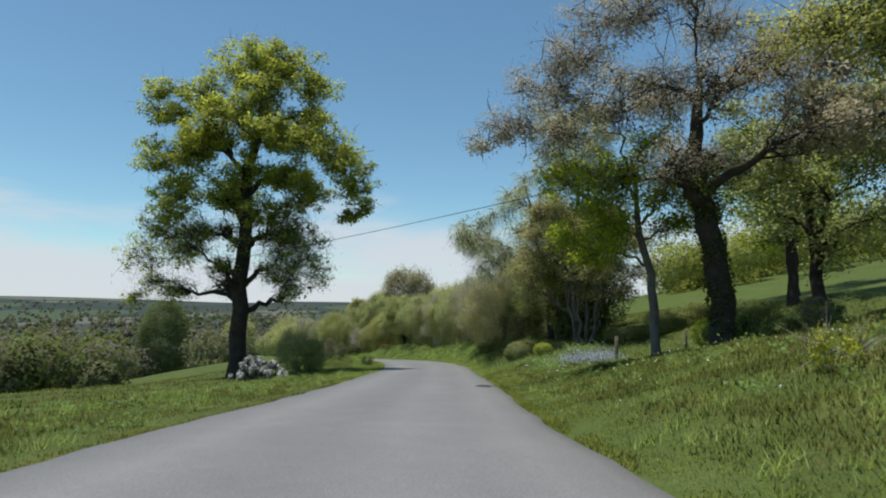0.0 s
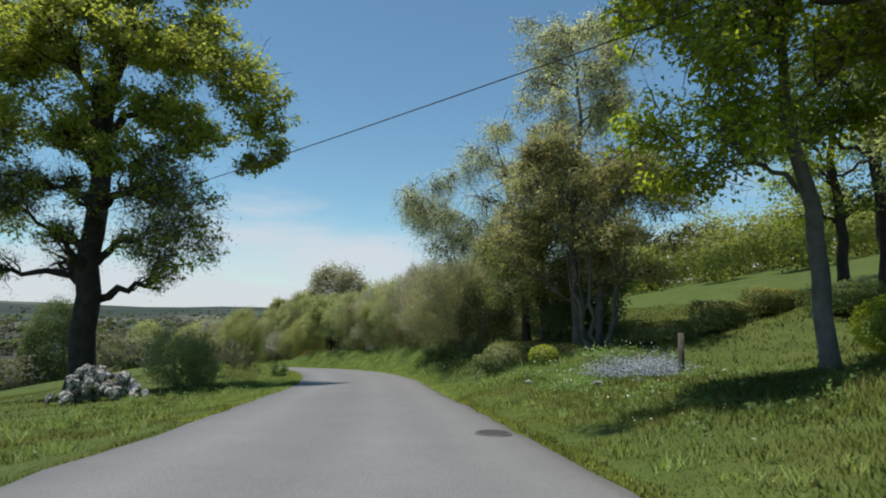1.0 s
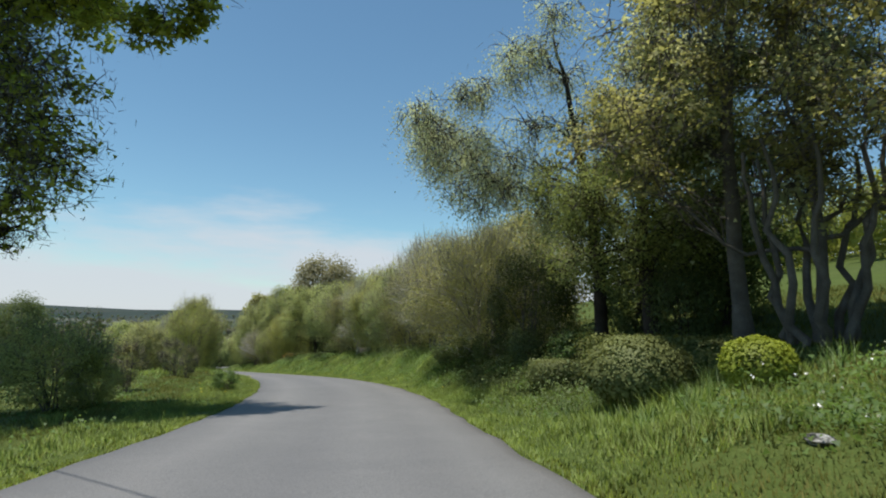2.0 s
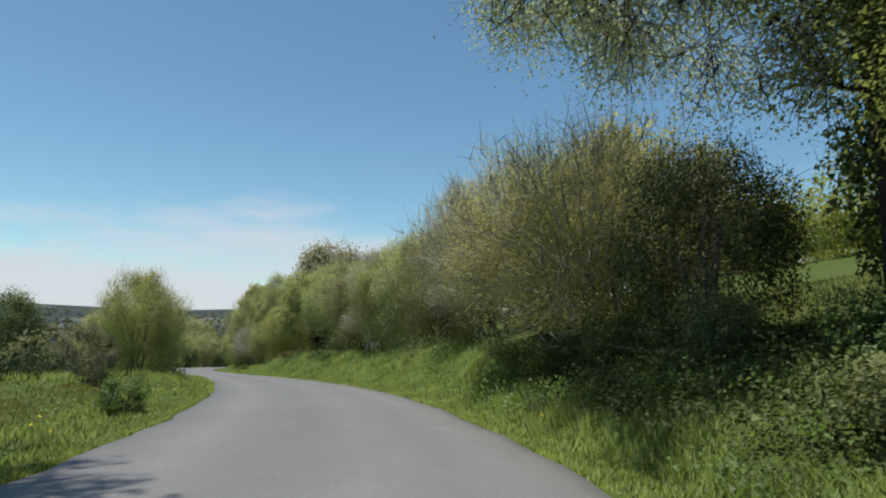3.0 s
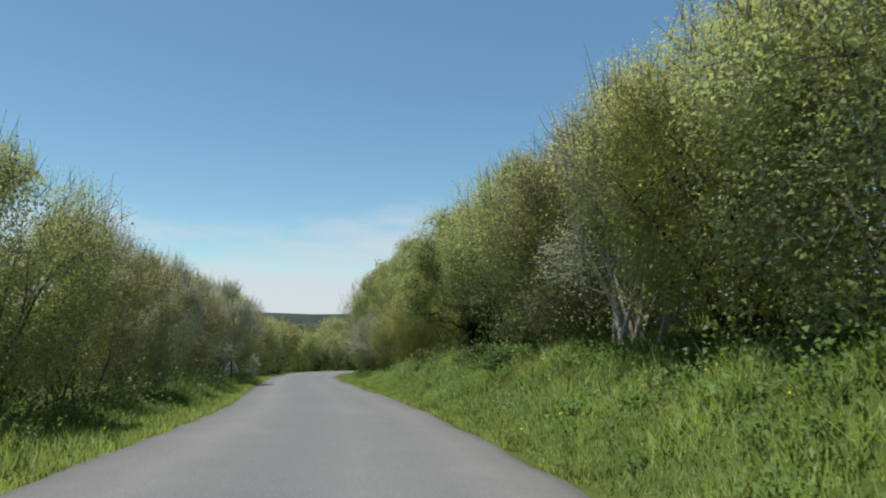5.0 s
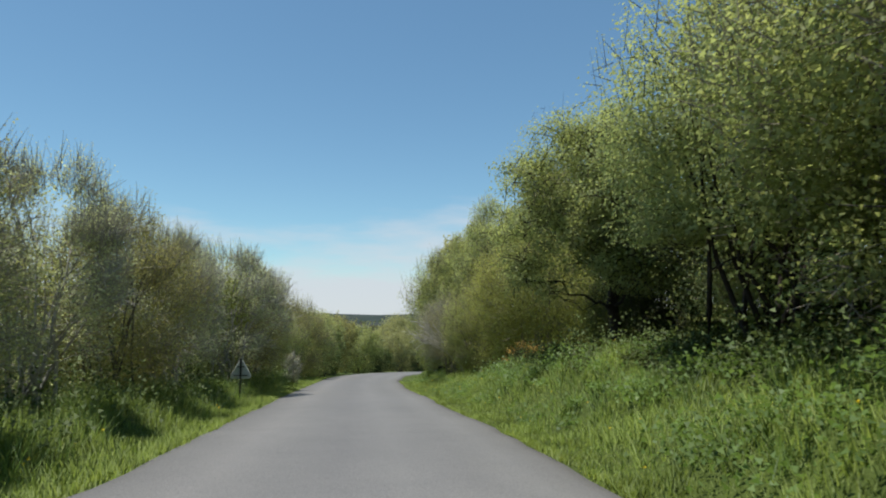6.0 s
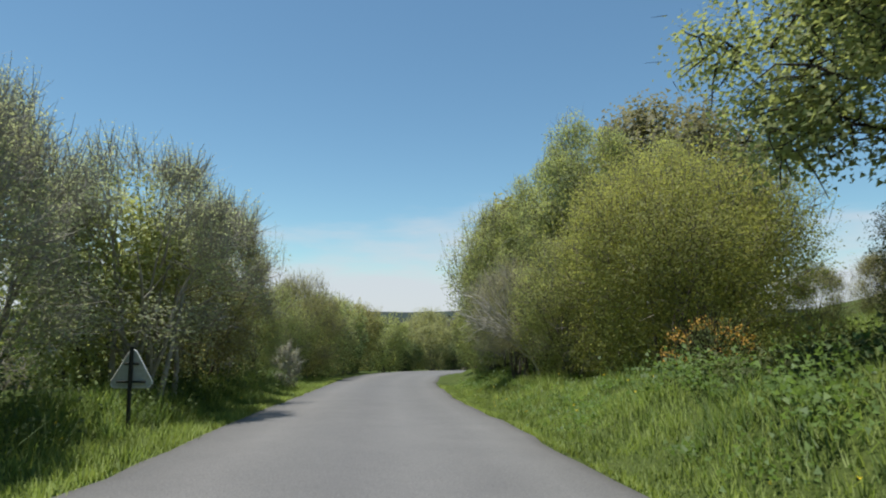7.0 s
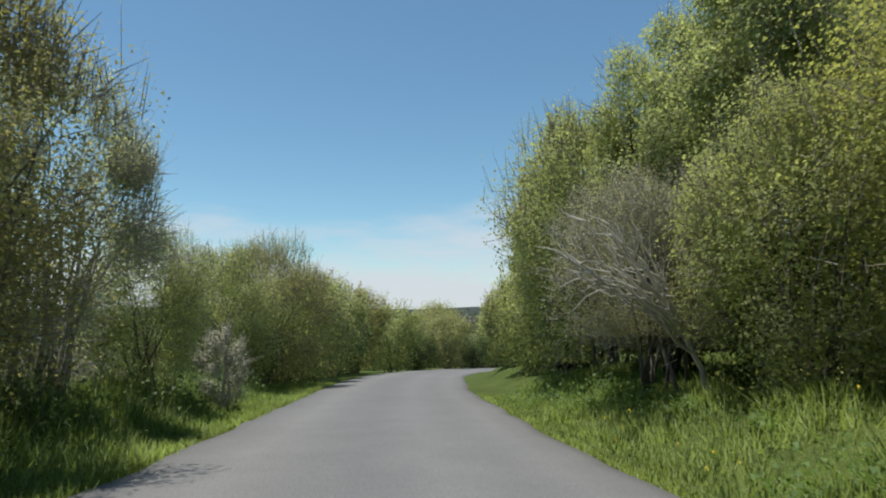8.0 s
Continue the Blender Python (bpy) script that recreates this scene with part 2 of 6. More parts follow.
L_BRIGHT = leaf_material("bright_leaf", [(0, (0.15, 0.19, 0.02)), (0.5, (0.32, 0.375, 0.045)), (1, (0.45, 0.48, 0.075))], 0.68, vary=False)
L_BUD = leaf_material("bud_leaf", [(0, (0.2, 0.18, 0.135)), (0.5, (0.33, 0.30, 0.22)), (0.85, (0.41, 0.375, 0.28)), (1, (0.32, 0.325, 0.16))], 0.35)
L_TWIGGY = leaf_material("twiggy_bud_leaf", [(0, (0.2, 0.19, 0.115)), (0.5, (0.33, 0.315, 0.185)), (1, (0.43, 0.41, 0.25))], 0.5)
L_RUSSET = leaf_material("russet_bud_leaf", [(0, (0.125, 0.115, 0.062)), (0.5, (0.215, 0.195, 0.105)), (1, (0.29, 0.26, 0.145))], 0.45)
L_LEAFY = leaf_material("summer_leaf", [(0, (0.115, 0.138, 0.034)), (0.5, (0.2, 0.228, 0.058)), (1, (0.29, 0.31, 0.095))], 0.55)
# near-black holly colour, also used as painted shade on ground under trees
L_HOLLY_SHADE = leaf_material("holly_and_shade_leaf", [(0, (0.036, 0.05, 0.015)), (0.6, (0.07, 0.09, 0.026)), (1, (0.12, 0.14, 0.042))], 0.2)
L_BIRCH = leaf_material("birch_leaf", [(0, (0.215, 0.24, 0.138)), (0.5, (0.37, 0.395, 0.235)), (1, (0.53, 0.545, 0.36))], 0.6)
L_HAZEL = leaf_material("hazel_leaf", [(0, (0.165, 0.190, 0.069)), (0.5, (0.288, 0.320, 0.121)), (0.9, (0.382, 0.404, 0.168)), (1, (0.447, 0.441, 0.296))], 0.58)
L_OLIVE = leaf_material("olive_leaf", [(0, (0.158, 0.162, 0.064)), (0.5, (0.272, 0.272, 0.11)), (0.9, (0.37, 0.368, 0.17)), (1, (0.455, 0.450, 0.33))], 0.58)
L_SALLOW = leaf_material("sallow_leaf", [(0.0, (0.18, 0.188, 0.078)), (0.5, (0.315, 0.322, 0.135)), (1.0, (0.47, 0.465, 0.24))], 0.55)
L_DARK = leaf_material("dark_leaf", [(0, (0.055, 0.078, 0.024)), (0.6, (0.105, 0.14, 0.042)), (1, (0.18, 0.21, 0.066))], 0.36)
L_CLIP = leaf_material("clipped_leaf", [(0, (0.085, 0.098, 0.03)), (0.6, (0.155, 0.17, 0.05)), (1, (0.23, 0.24, 0.08))], 0.3)
L_GOLD = leaf_material("golden_leaf", [(0.0, (0.14, 0.17, 0.015)), (0.6, (0.26, 0.30, 0.025)), (1.0, (0.36, 0.38, 0.05))], 0.35)
L_GORSE = leaf_material("gorse_flower", [(0.0, (0.22, 0.12, 0.02)), (0.6, (0.40, 0.23, 0.03)), (1.0, (0.52, 0.33, 0.05))], 0.25)
L_PALE = leaf_material("pale_blossom", [(0.0, (0.26, 0.25, 0.19)), (0.6, (0.42, 0.41, 0.33)), (1.0, (0.56, 0.55, 0.47))], 0.3)
L_BLUE = leaf_material("blue_grey_flower", [(0, (0.1, 0.125, 0.13)), (0.5, (0.19, 0.22, 0.27)), (1, (0.3, 0.33, 0.42))], 0.2)
L_WHITE = leaf_material("white_petal", [(0.0, (0.6, 0.6, 0.58)), (1.0, (0.8, 0.8, 0.78))], 0.2)
L_YELLOW = leaf_material("yellow_petal", [(0.0, (0.5, 0.4, 0.03)), (1.0, (0.7, 0.6, 0.05))], 0.2)
L_GRASS = leaf_material("grass_blade", [(0, (0.14, 0.2, 0.054)), (0.45, (0.232, 0.304, 0.088)), (0.85, (0.325, 0.388, 0.13)), (1, (0.47, 0.475, 0.3))], 0.5, 0.015, vary=False)
L_EDGE = leaf_material("verge_edge_blade", [(0, (0.135, 0.178, 0.034)), (0.5, (0.23, 0.28, 0.058)), (1, (0.36, 0.37, 0.14))], 0.5, 0.0, vary=False)
L_SPRING = leaf_material("spring_leaf", [(0, (0.178, 0.184, 0.053)), (0.5, (0.28, 0.3, 0.092)), (1, (0.40, 0.41, 0.15))], 0.58)
L_LAWN = leaf_material("lawn_blade", [(0, (0.085, 0.106, 0.034)), (0.5, (0.132, 0.156, 0.05)), (0.85, (0.18, 0.2, 0.07)), (1, (0.25, 0.235, 0.14))], 0.45, 0.0, worn=(0.17, 0.135, 0.06), vary=False)
L_WEED = leaf_material("weed_leaf", [(0, (0.083, 0.140, 0.041)), (0.6, (0.147, 0.220, 0.067)), (1, (0.221, 0.295, 0.098))], 0.48, 0.02, vary=False)
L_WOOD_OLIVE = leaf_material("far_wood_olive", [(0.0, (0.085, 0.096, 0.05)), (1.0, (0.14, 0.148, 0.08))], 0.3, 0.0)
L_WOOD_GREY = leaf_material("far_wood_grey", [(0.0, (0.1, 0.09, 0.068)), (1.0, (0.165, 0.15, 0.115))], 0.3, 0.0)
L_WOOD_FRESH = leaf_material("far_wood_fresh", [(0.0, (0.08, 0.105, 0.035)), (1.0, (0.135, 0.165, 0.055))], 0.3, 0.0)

# ---- mesh helpers ----
RNG = np.random.default_rng(7)


def quad_mesh(name, verts, quads, material, smooth=False, normals=None):
    me = bpy.data.meshes.new(name)
    verts, quads = np.asarray(verts, np.float32), np.asarray(quads, np.int32)
    me.vertices.add(len(verts))
    me.vertices.foreach_set("co", verts.ravel())
    me.loops.add(quads.size)
    me.loops.foreach_set("vertex_index", quads.ravel())
    me.polygons.add(len(quads))
    me.polygons.foreach_set("loop_start", np.arange(0, quads.size, quads.shape[1], dtype=np.int32))
    if smooth:
        me.polygons.foreach_set("use_smooth", np.ones(len(quads), bool))
    me.update(calc_edges=True)
    if normals is not None:
        me.polygons.foreach_set("use_smooth", np.ones(len(quads), bool))
        me.normals_split_custom_set_from_vertices(np.asarray(normals, np.float32))
    me.materials.append(material)
    return me


def part(name, me, parent, label=""):
    ob = new(name, me)
    ob.parent = parent
    return tagged(ob, label)


def thing(name, at, label, category, group="", kind="", turn=0.0):
    ob = new(name)
    ob.empty_display_size = 0.3
    ob.matrix_basis = pose(*at, 0, 0, turn)
    return tagged(ob, label, category, group, kind)


def bm_mesh(name, bm, material, smooth=False):
    me = bpy.data.meshes.new(name)
    bm.to_mesh(me)
    bm.free()
    if smooth:
        me.polygons.foreach_set("use_smooth", np.ones(len(me.polygons), bool))
    me.materials.append(material)
    return me


class Tubes:
    """Tapered round branches gathered into one mesh."""

    def __init__(self):
        self.v, self.q, self.n = [], [], 0

    def add(self, pts, radii, sides=5):
        pts, radii = np.asarray(pts, float), np.asarray(radii, float)
        t = np.gradient(pts, axis=0)
        t /= np.linalg.norm(t, axis=1, keepdims=True) + 1e-9
        ref = np.where(np.abs(t[:, 2:3]) > 0.9, [[1.0, 0, 0]], [[0, 0, 1.0]])
        a = np.cross(t, ref)
        a /= np.linalg.norm(a, axis=1, keepdims=True) + 1e-9
        b = np.cross(t, a)
        ang = np.linspace(0, 2 * np.pi, sides, endpoint=False)
        ring = pts[:, None] + radii[:, None, None] * (np.cos(ang)[None, :, None] * a[:, None] + np.sin(ang)[None, :, None] * b[:, None])
        k = len(pts)
        i = np.arange(k - 1)[:, None] * sides + np.arange(sides)[None]
        j = np.arange(k - 1)[:, None] * sides + (np.arange(sides)[None] + 1) % sides
        self.v.append(ring.reshape(-1, 3))
        self.q.append(np.stack([i, j, j + sides, i + sides], -1).reshape(-1, 4) + self.n)
        self.n += k * sides

    def raw(self, v):
        self.v.append(v)
        self.q.append(np.arange(len(v)).reshape(-1, 4) + self.n)
        self.n += len(v)

    def mesh(self, name, material):
        return quad_mesh(name, np.concatenate(self.v), np.concatenate(self.q), material, True)


def bend(a, b, rng, lift=0.2, wobble=0.1, k=6):
    """A bowed, knotty line from a to b."""
    a, b = np.asarray(a, float), np.asarray(b, float)
    d = np.linalg.norm(b - a)
    mid = (a + b) / 2 + np.array([0, 0, lift * d]) + rng.normal(0, wobble * d, 3)
    s = np.linspace(0, 1, k)[:, None]
    p = (1 - s) ** 2 * a + 2 * s * (1 - s) * mid + s**2 * b
    p[1:-1] += rng.normal(0, wobble * 0.25 * d, (k - 2, 3))
    return p


def leaf_flakes(at, rng, length=0.14, width=0.09, facing=None, firm=1.0, hang=0.0, corners=3):
    """Leaf-shaped flakes at the given places, each an island, turned roughly to face a way."""
    n = len(at)
    nor = rng.normal(0, 0.75, (n, 3)) + np.array([0, 0, 0.45])
    if facing is not None:
        nor = nor + facing * firm
    axis = np.cross(nor, rng.normal(0, 1, (n, 3)))
    axis[:, 2] -= hang * np.linalg.norm(axis, axis=1)
    axis /= np.linalg.norm(axis, axis=1, keepdims=True) + 1e-9
    side = np.cross(axis, nor)
    side /= np.linalg.norm(side, axis=1, keepdims=True) + 1e-9
    s = rng.uniform(0.6, 1.35, (n, 1))
    la, wa = axis * s * length / 2, side * s * width / 2
    if corners == 4:
        v = np.stack([at - la, at + wa + la * 0.15, at + la, at - wa + la * 0.15], 1)
    else:
        v = np.stack([at - la, at + wa + la * 0.5, at - wa + la * 0.5], 1)
    lie = np.cross(v[:, 1] - v[:, 0], v[:, 2] - v[:, 0])
    lie /= np.linalg.norm(lie, axis=1, keepdims=True) + 1e-9
    way = facing if facing is not None else np.tile([0, 0, 1.0], (n, 1))
    back = (lie * way).sum(1) < 0
    v[back] = v[back][:, ::-1]
    lie[back] *= -1
    bowed = lie * 0.34 + way / (np.linalg.norm(way, axis=1, keepdims=True) + 1e-9) * 0.85
    bowed /= np.linalg.norm(bowed, axis=1, keepdims=True) + 1e-9
    return v.reshape(-1, 3), np.arange(corners * n).reshape(-1, corners), np.repeat(bowed, corners, 0)


def leaf_mesh(name, flakes, material):
    """Leaves whose shading follows the roundness of the crown that they make up."""
    v, q, w = flakes
    return quad_mesh(name, v, q, material, normals=w)


def ball(n, rng):
    d = rng.normal(0, 1, (n, 3))
    return d / (np.linalg.norm(d, axis=1, keepdims=True) + 1e-9)


def slivers(st, ax, rng, half=0.010):
    """Flat thin twigs from st along ax."""
    sd = np.cross(ax, rng.normal(0, 1, (len(st), 3)))
    sd *= half / (np.linalg.norm(sd, axis=1, keepdims=True) + 1e-9)
    return np.stack([st - sd, st + sd, st + ax + sd * 0.3, st + ax - sd * 0.3], 1).reshape(-1, 3)


def joined(*pieces):
    vs, qs, ws, n = [], [], [], 0
    for v, q, w in pieces:
        vs.append(v), qs.append(q + n), ws.append(w)
        n += len(v)
    return np.concatenate(vs), np.concatenate(qs), np.concatenate(ws)


# ---- the lie of the land ----
Y_E = np.array([-40, -15, 0, 8, 13, 18, 24, 32, 38, 43, 48, 53, 58, 64, 71, 76, 82, 88, 94, 100, 107, 114, 121, 131, 140, 150, 160, 175])
X_R = np.array([6.5, 3.4, 2.5, 2.25, 2.3, 2.65, 2.85, 3.0, 3.3, 3.4, 3.2, 2.65, 1.75, 0.3, -1.7, -3.2, -5.1, -7.4, -9.4, -11.8, -14.0, -16.3, -17.9, -20.3, -21.0, -19.4, -15.5, -8.0])
X_L = np.array([-0.5, -3.6, -4.55, -4.4, -3.95, -3.45, -3.05, -2.7, -2.5, -2.5, -2.8, -3.35, -4.1, -5.55, -7.4, -8.9, -11.1, -13.3, -15.5, -17.5, -19.9, -22.3, -24.5, -26.9, -27.4, -25.8, -22.0, -14.5])
Y_Z = np.array([-200, -100, 0.0, 5.6, 11.5, 20.2, 26.7, 35.0, 40.9, 47.0, 53.0, 61.8, 70.1, 75.6, 81.0, 86.2, 91.5, 110, 130, 150, 200, 400, 700])
Z_R = np.array([11, 7, 0.0, -0.395, -0.79, -1.365, -1.775, -2.35, -2.72, -3.076, -3.41, -3.97, -4.57, -4.99, -5.39, -5.78, -6.17, -7.5, -8.9, -10.2, -13.5, -24, -38])
_yy = np.arange(-60, 200, 0.25)
_ker = np.exp(-0.5 * (np.arange(-16, 17) / 6.0) ** 2)
_ker /= _ker.sum()


def _soft(xs):
    v = np.interp(_yy, Y_E, xs)
    return np.convolve(np.pad(v, 16, mode="edge"), _ker, "valid")


_R, _L, _Z = _soft(X_R), _soft(X_L), np.convolve(np.pad(np.interp(_yy, Y_Z, Z_R), 16, mode="reflect", reflect_type="odd"), _ker, "valid")


def edge_r(y):
    return np.interp(y, _yy, _R)


def edge_l(y):
    return np.interp(y, _yy, _L)


def road_z(y):
    y = np.asarray(y, float)
    return np.where((y > -58) & (y < 198), np.interp(y, _yy, _Z), np.interp(y, Y_Z, Z_R))


def ease(a, b, x):
    s = np.clip((np.asarray(x, float) - a) / (b - a), 0, 1)
    return s * s * (3 - 2 * s)


def ground_z(x, y):
    """Height of the land: hillside rising to the right of the road, falling to a wide valley on the left and ahead, hills far off."""
    x, y = np.asarray(x, float), np.asarray(y, float)
    base, dr, dl = road_z(y), x - edge_r(y), edge_l(y) - x
    near = np.interp(y, [0, 11, 18, 23, 27, 30, 34], [0.30, 0.29, 0.22, 0.16, 0.14, 0.27, 0.33])
    low = near * np.clip(dr, 0, 5.6)
    rise = np.interp(y, [89, 97], [1.0, 0.46])
    high = rise * (1.25 * ease(0.7, 2.9, dr) + 0.15 * np.clip(dr - 2.2, 0, 6))
    k = ease(33, 46, y)
    right = low * (1 - k) + high * k + 0.2 * np.clip(dr - 6.5, 0, 120) + 0.05 * np.clip(dr - 126, 0, 300)
    crest = np.interp(y, [20, 40, 50, 60], [15.0, 12.0, 9.0, 8.0])
    dip = np.interp(y, [10, 24, 44, 58], [0.0, 0.02, 0.045, 0.0])
    left = -0.10 * ease(0.2, 1.5, dl) - dip * np.clip(dl, 0, 8) + 0.55 * ease(0.5, 2.4, dl) * ease(66, 80, y) * (1 - ease(103, 112, y)) + 0.45 * ease(0.5, 2.6, dl) * ease(44, 54, y) * (1 - ease(62, 74, y)) - 0.028 * np.clip(dl, 0, crest) - 0.18 * np.clip(dl - crest, 0, 110) - 0.02 * np.clip(dl - crest - 110, 0, 500)
    right = right - 0.85 * np.exp(-(((y - 38.5) / 4.5) ** 2)) * ease(0.4, 1.6, dr) * (1 - ease(4.8, 7.0, dr))
    right = right - 0.45 * np.exp(-(((y - 49.0) / 4.0) ** 2)) * ease(1.0, 2.2, dr) * (1 - ease(4.8, 7.0, dr))
    right = right + (0.20 * np.sin(y * 1.25 + 0.8 * x) * np.sin(y * 0.47 + 1.1) + 0.12 * np.sin(y * 2.6 - x * 1.3)) * ease(0.9, 2.2, dr) * (1 - ease(4.2, 6.5, dr)) * ease(40, 47, y)
    z = base + np.where(dr > 0, right, 0) + np.where(dl > 0, left, 0)
    z = np.where((dr <= 0) & (dl <= 0), base - 0.06, z)
    rough = np.clip(np.maximum(dr, dl), 0, 2) / 2
    z = z + rough * (0.06 * np.sin(x * 1.7 + 0.6 * np.sin(y * 1.1)) * np.sin(y * 1.3 + 1.0) + 0.12 * np.sin(x * 0.31 + 1) * np.sin(y * 0.27))
    dist, az = np.hypot(x, y), np.arctan2(x, y)
    far = -34 + 6 * np.sin(az * 5 + dist * 0.002)
    ridge = 40 + 10 * np.sin(az * 9 + 1.0) + 7 * np.sin(az * 23) + 3 * np.sin(az * 57 + 2)
    far = far + (ridge - far) * ease(1600, 3600, dist)
    return z + (far - z) * ease(300, 900, dist)


def side_mesh():
    """One sheet of land out to the hills, finest along the road."""
    u_near = np.concatenate([np.arange(0, 6, 0.3), np.arange(6, 16, 0.8), np.arange(16, 60, 3.0), np.arange(60, 200, 14.0)])
    u_far = np.array([200, 260, 350, 500, 700, 1000, 1400, 1800, 2300, 2800, 3300, 3800, 4400])
    u = np.concatenate([u_near, u_far])
    lat = np.concatenate([-u[::-1], np.array([-0.0]), u])
    ys = np.concatenate([-np.array([4400, 3000, 2000, 1200, 700, 400, 250, 160, 110, 80, 60]), np.arange(-50, 175, 0.75), np.arange(175, 300, 8.0), [320, 380, 450, 550, 700, 900, 1200, 1600, 2000, 2500, 3000, 3500, 4000, 4400]])
    hl, hr = -(edge_l(ys) - edge_r(ys)) / 2, (edge_l(ys) + edge_r(ys)) / 2
    keep = 1 - ease(190, 420, np.abs(ys))
    n = len(u)
    rows = []
    for k, y in enumerate(ys):
        c = hr[k] * keep[k]
        w = hl[k]
        off = np.concatenate([-(u[::-1] + w), [0.0], u + w])
        x = c * (1 - ease(100, 400, np.abs(off))) + off
        rows.append(np.stack([x, np.full_like(x, y)], -1))
    xy = np.array(rows)
    z = ground_z(xy[..., 0], xy[..., 1])
    v = np.concatenate([xy, z[..., None]], -1).reshape(-1, 3)
    r, c = xy.shape[:2]
    i = (np.arange(r - 1)[:, None] * c + np.arange(c - 1)[None]).ravel()
    me = quad_mesh("ground", v, np.stack([i, i + 1, i + 1 + c, i + c], -1), M_GROUND, True)
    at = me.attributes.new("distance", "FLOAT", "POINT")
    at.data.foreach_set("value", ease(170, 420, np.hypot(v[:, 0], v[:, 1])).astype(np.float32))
    return me


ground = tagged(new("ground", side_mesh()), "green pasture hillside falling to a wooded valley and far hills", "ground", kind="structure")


def road_mesh():
    ys = np.arange(-45, 172, 0.3)
    s = np.array([0, 0.012, 0.05, 0.15, 0.3, 0.5, 0.7, 0.85, 0.95, 0.988, 1.0])
    rag_l = 0.045 * np.interp(ys, np.arange(-45, 172.1, 0.9), RNG.normal(0, 1, 242)[: len(np.arange(-45, 172.1, 0.9))])
    rag_r = 0.045 * np.interp(ys, np.arange(-45, 172.1, 0.9), RNG.normal(0, 1, 242)[: len(np.arange(-45, 172.1, 0.9))])
    L, R = edge_l(ys) + rag_l, edge_r(ys) + rag_r
    x = L[:, None] + (R - L)[:, None] * s[None]
    y = np.repeat(ys[:, None], len(s), 1)
    z = road_z(ys)[:, None] + 0.05 * (1 - (2 * s[None] - 1) ** 2)
    z[:, 0] -= 0.10
    z[:, -1] -= 0.10
    v = np.stack([x, y, z], -1).reshape(-1, 3)
    r, c = x.shape
    i = (np.arange(r - 1)[:, None] * c + np.arange(c - 1)[None]).ravel()
    me = quad_mesh("road", v, np.stack([i, i + 1, i + 1 + c, i + c], -1), M_ROAD, True)
    at = me.attributes.new("across", "FLOAT", "POINT")
    at.data.foreach_set("value", np.tile(s, r).astype(np.float32))
    return me


road = tagged(new("road", road_mesh()), "narrow worn pale grey asphalt country lane without markings", "road", kind="structure")


